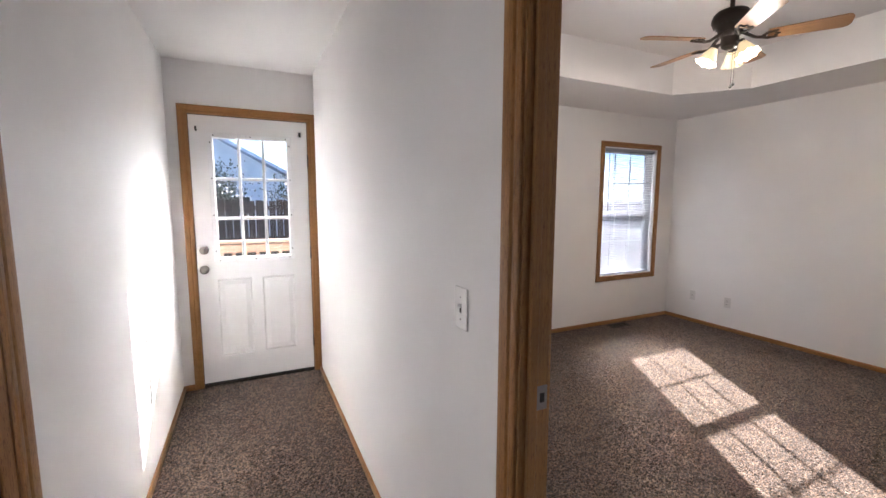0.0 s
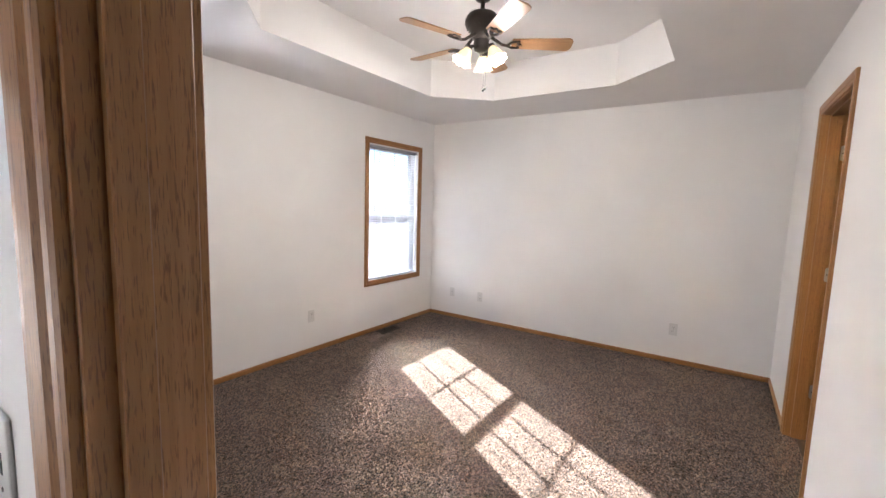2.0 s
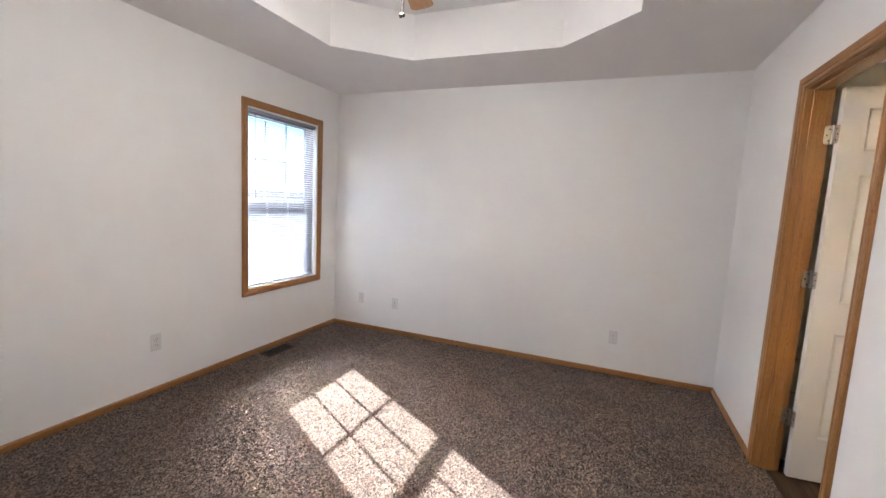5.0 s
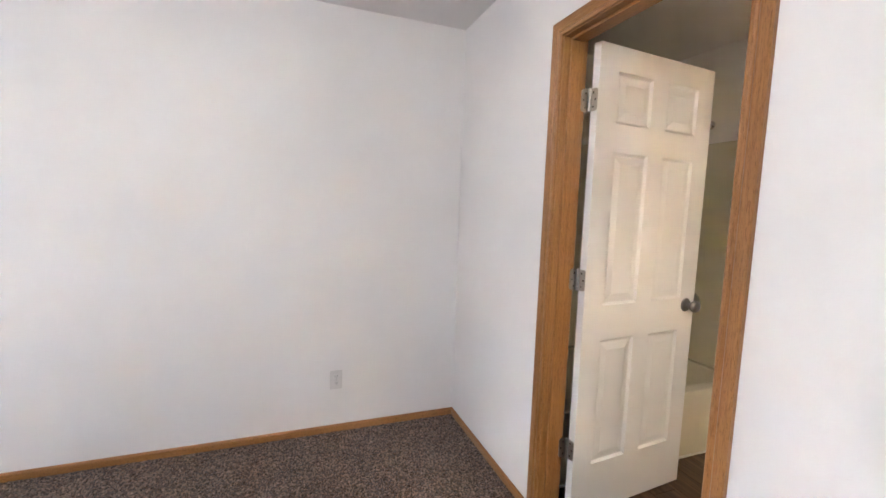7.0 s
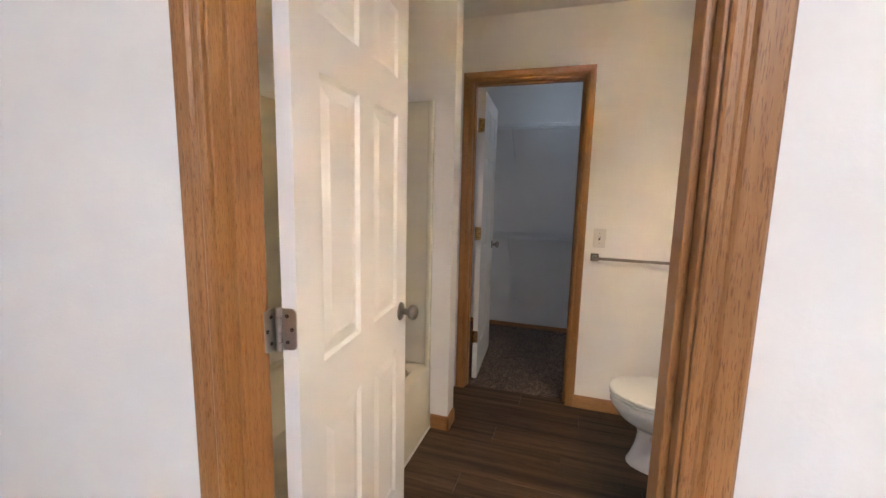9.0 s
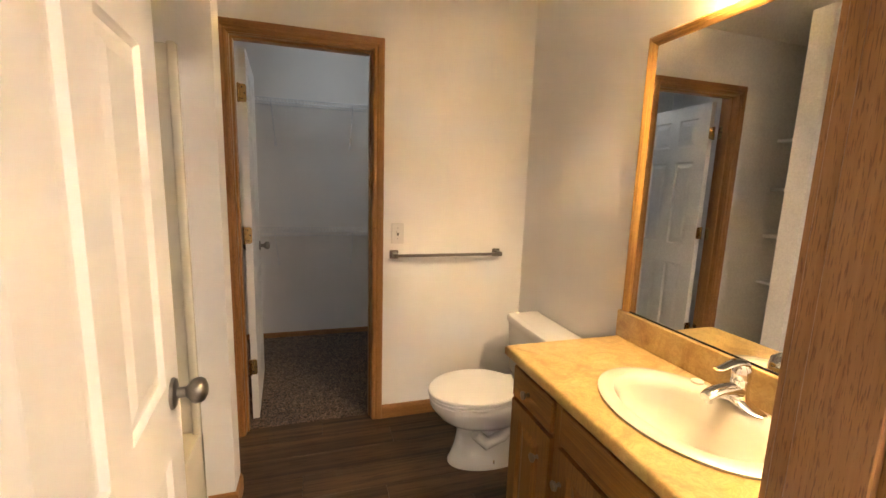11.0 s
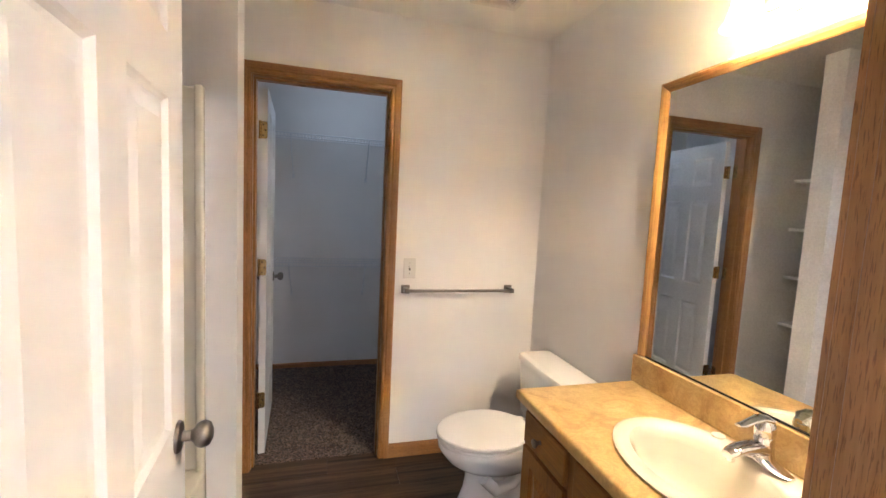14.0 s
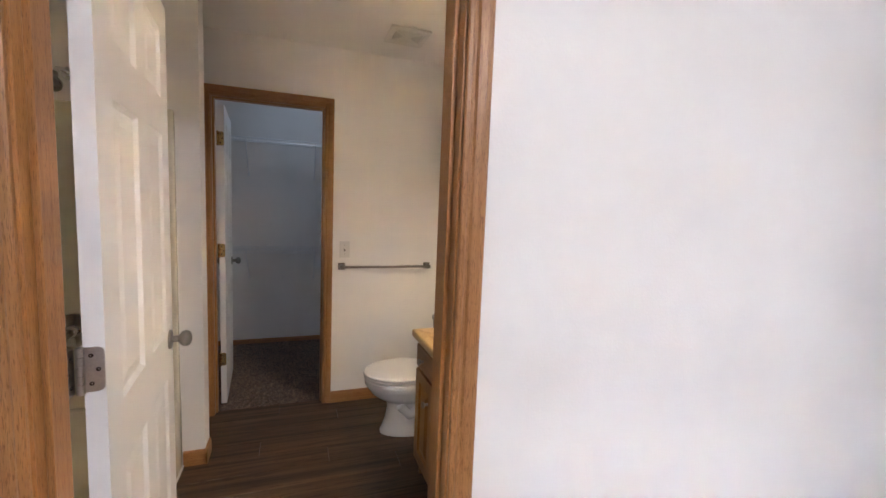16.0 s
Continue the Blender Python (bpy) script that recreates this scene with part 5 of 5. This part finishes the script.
def closet_light():
    e = thing("ceiling_lamp", pose(3.45, -2.90, H), "round white flush ceiling lamp in the closet, lit", "ceiling lamp")
    part("base", lathe([(0.0, 0.0), (0.09, 0.0), (0.09, -0.015), (0.0, -0.015)], 28), PLASTIC, e, smooth=True)
    part("globe", lathe([(0.085, -0.015), (0.095, -0.04), (0.08, -0.075), (0.045, -0.095), (0.0, -0.1)], 28), CLOSET_GLOW, e, "glowing white glass globe", True)
    point_lamp("closet_lamp", (3.45, -2.90, H - 0.16), CLOSET_WATTS, (0.86, 0.95, 1.0), 0.035)


CLOSET_GLOW = emitter("cool_globe_glow", (0.9, 0.95, 1.0), 0.12)
CLOSET_WATTS = 0.09
closet_light()


# ---- outside, behind the garden door and windows ----
WEATHERED = wood("weathered_fence_wood", (0.035, 0.03, 0.027), (0.10, 0.088, 0.078), 2, 0.85, 0.7, True)
# Rail wood is pale peach: the sunlight on it is put into the colour.
RAIL_SUNLIT = wood("sunlit_rail_wood", (0.40, 0.25, 0.17), (0.62, 0.43, 0.32), 0, 0.7, 0.6, True)
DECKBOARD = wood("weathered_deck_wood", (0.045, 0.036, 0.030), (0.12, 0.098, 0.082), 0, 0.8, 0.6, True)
GRASS = paint("dry_grass", (0.055, 0.060, 0.032), 0.95, 60, 0.8, 0.35)
GRASS.node_tree.nodes["Principled BSDF"].inputs["Specular IOR Level"].default_value = 0.0
DECKBOARD.node_tree.nodes["Principled BSDF"].inputs["Specular IOR Level"].default_value = 0.1
# Roof and siding are pale blue: distance haze is put into their colours.
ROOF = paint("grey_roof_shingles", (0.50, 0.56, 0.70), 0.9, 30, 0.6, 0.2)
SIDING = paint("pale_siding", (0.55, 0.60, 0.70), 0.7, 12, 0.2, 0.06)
BARK = wood("bark", (0.16, 0.14, 0.12), (0.36, 0.32, 0.28), 2, 0.95, 0.6)
LEAF = thin_glow("leaf_green", (0.026, 0.034, 0.024), 0.2)
OUT = NORTH + 0.15

bm = bmesh.new()
vs = [bm.verts.new(p) for p in ((-600, OUT, -0.55), (600, OUT, -0.55), (600, 900, -0.55), (-600, 900, -0.55))]
bm.faces.new(vs)
tagged(link_mesh("ground", bm, GRASS), "dry grass yard reaching far away", "ground", kind="structure")


DECK_E = 1.2


def deck():
    e = thing("deck", pose(0, 0, 0), "weathered wooden deck with sunlit railing behind the house", "deck", "structure")
    board = bx(-2.2, 0, -0.06, DECK_E, 0.135, -0.03, bevel=0.004, seg=1)
    first = part("deck_board", board, DECKBOARD, e, place=Matrix.Translation((0, OUT + 0.01, -0.04)))
    for k in range(1, 17):
        o = new("deck_board", first.data)
        o.parent = e
        o.matrix_basis = Matrix.Translation((0, OUT + 0.01 + 0.142 * k, -0.04))
    part("skirt", bx(-2.2, OUT + 2.42, -0.55, DECK_E, OUT + 2.45, -0.10), WEATHERED, e)
    part("skirt", bx(-2.2, OUT + 0.01, -0.55, DECK_E, OUT + 0.04, -0.10), WEATHERED, e)
    y = OUT + 2.30
    part("top_rail", bx(-2.2, y - 0.07, 0.90, DECK_E, y + 0.07, 0.94, bevel=0.004, seg=1), RAIL_SUNLIT, e)
    part("upper_rail", bx(-2.2, y - 0.02, 0.78, DECK_E, y + 0.018, 0.885, bevel=0.003, seg=1), RAIL_SUNLIT, e)
    part("lower_rail", bx(-2.2, y - 0.02, 0.05, DECK_E, y + 0.018, 0.14, bevel=0.003, seg=1), RAIL_SUNLIT, e)
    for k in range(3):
        part("post", bx(-2.2 + 1.50 * k, y + 0.02, -0.55, -2.11 + 1.50 * k, y + 0.11, 0.90), RAIL_SUNLIT, e)
    bal = part("baluster", bx(-0.019, y - 0.058, 0.06, 0.019, y - 0.020, 0.88), RAIL_SUNLIT, e, place=Matrix.Translation((-2.1, 0, 0)))
    for k in range(1, 22):
        o = new("baluster", bal.data)
        o.parent = e
        o.matrix_basis = Matrix.Translation((-2.1 + 0.14 * k, 0, 0))
    part("stair_rail", loft([[(px, y + dy, pz + dz) for dy, dz in ((-0.05, -0.02), (0.05, -0.02), (0.05, 0.02), (-0.05, 0.02))] for px, pz in ((DECK_E, 0.92), (DECK_E + 0.75, 0.56))]), RAIL_SUNLIT, e)


deck()


def fence():
    e = thing("fence", pose(0, 10.5, -0.55), "weathered grey board fence behind the yard", "fence", "structure")
    for z in (0.35, 1.1, 1.8):
        part("rail", bx(-16, 0.02, z, 26, 0.06, z + 0.09), WEATHERED, e)
    b = [part("board", bx(0, 0, 0.02, 0.134, 0.019, 2.02 + h, bevel=0.003, seg=1), WEATHERED, e, place=Matrix.Translation((-16 + 0.15 * i, 0, 0))) for i, h in enumerate((0.0, 0.02, -0.015))]
    for k in range(3, 280):
        o = new("board", b[random.randrange(3)].data)
        o.parent = e
        o.matrix_basis = pose(-16 + 0.15 * k + random.uniform(-0.011, 0.011), random.uniform(-0.004, 0.004), 0, 0, random.uniform(-0.35, 0.35), 0)


fence()


def tree(x, y, height, spread, label):
    e = thing("tree", pose(x, y, -0.55), label, "tree", group="trees behind the fence")
    limbs = tube([(0, 0, 0), (0.05, 0.02, height * 0.3), (-0.04, 0.05, height * 0.6), (0.02, 0, height * 0.92)], [0.16, 0.12, 0.08, 0.02], 10)
    tips = []
    for k in range(30):
        a, z0 = random.uniform(0, 6.28), height * random.uniform(0.25, 0.75)
        r = spread * random.uniform(0.5, 1.0)
        tip = (r * math.cos(a), r * math.sin(a), z0 + height * random.uniform(0.08, 0.25))
        tube([(0, 0, z0), (tip[0] * 0.5, tip[1] * 0.5, z0 + 0.12 * height), tip], [0.05, 0.03, 0.008], 6, limbs)
        tips.append(tip)
    part("trunk", limbs, BARK, e)
    vsx, fs = [], []
    for k in range(4200):
        tx, ty, tz = random.choice(tips)
        q = random.uniform(0.35, 1.05)
        c = Vector((tx * q, ty * q, tz - (1 - q) * 0.2 * height)) + Vector((random.gauss(0, 0.22), random.gauss(0, 0.22), random.gauss(0, 0.25)))
        m = Euler((random.uniform(0, 6), random.uniform(0, 6), random.uniform(0, 6))).to_matrix()
        s = random.uniform(0.03, 0.06)
        n = len(vsx)
        vsx += [c + m @ Vector(p) * s for p in ((-1, 0, 0), (0, -0.5, 0), (1, 0, 0), (0, 0.5, 0))]
        fs.append((n, n + 1, n + 2, n + 3))
    me = bpy.data.meshes.new("crown")
    me.from_pydata([tuple(v) for v in vsx], [], fs)
    me.materials.append(LEAF)
    cr = new("crown", me)
    cr.parent = e
    tagged(cr, kind="stuff")


tree(-1.2, 14.0, 3.2, 1.3, "leafy green tree behind the board fence")
tree(2.0, 16.0, 3.0, 1.5, "leafy green tree behind the board fence")
tree(5.5, 15.0, 3.6, 1.4, "tall green tree behind the board fence")
tree(9.0, 17.0, 4.0, 1.6, "tall green tree behind the board fence")


def far_house(x, y, w, wall_h, roof_h, label):
    e = thing("neighbour_house", pose(x, y, -0.55), label, "house", group="houses behind the fence")
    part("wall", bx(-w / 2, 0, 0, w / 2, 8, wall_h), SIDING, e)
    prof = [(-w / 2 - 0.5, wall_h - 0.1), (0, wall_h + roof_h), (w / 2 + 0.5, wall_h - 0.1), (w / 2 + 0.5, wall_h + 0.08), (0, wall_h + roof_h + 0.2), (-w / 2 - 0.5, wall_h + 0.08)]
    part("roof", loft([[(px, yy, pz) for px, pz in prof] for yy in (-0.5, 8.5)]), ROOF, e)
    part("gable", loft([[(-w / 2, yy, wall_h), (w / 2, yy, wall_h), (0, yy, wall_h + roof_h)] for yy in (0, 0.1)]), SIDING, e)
    for wx in (-w / 4, w / 4):
        wn_ = part("window", bx(wx - 0.6, -0.05, 1.2, wx + 0.6, 0.0, 2.3), VINYL, e)
        part("pane", bx(wx - 0.52, -0.06, 1.28, wx + 0.52, -0.052, 2.22), DARK, wn_)


far_house(-3.6, 26.0, 13.0, 3.0, 3.6, "neighbour house with gable roof, pale blue with painted haze")
far_house(13.0, 28.0, 10.0, 2.7, 2.2, "neighbour house with gable roof, pale blue with painted haze")

# ---- closing walls of the hall ----
wall("wall_hall_south", "y", HALL_S - 0.15, HALL_S, -0.565, 0.64, H)
# added area lamp outside the unseen side room's window, fills the hall
sky_panel("side_room_skylight", (-1.7, OUT + 0.06, 1.3), (-1.7, 0.0, 1.2), 1.6, 1.6, SIDE_FILL)

# ---- bathroom floor planks ----
def vinyl_planks():
    x0, x1, y0, y1, w = BATH_W, EAST, -2.14, -0.032, 0.152
    meshes = {}
    row, y = 0, y0
    while y < y1 - 0.01:
        ww = min(w, y1 - y)
        x = x0 - (0.37 * row) % 1.2
        while x < x1:
            a, b = max(x, x0), min(x + 1.2, x1)
            if b - a > 0.02:
                key = (round(b - a, 3), round(ww, 3))
                place = Matrix.Translation((a, y, -0.012))
                if key not in meshes:
                    ob = part("plank", bx(0.0006, 0.0006, 0, b - a - 0.0006, ww - 0.0006, 0.012, bevel=0.0012, seg=1), PLANK, floor_bath, place=place)
                    meshes[key] = ob.data
                else:
                    ob = new("plank", meshes[key])
                    ob.parent = floor_bath
                    ob.matrix_basis = place
            x += 1.2
        y += w
        row += 1


vinyl_planks()
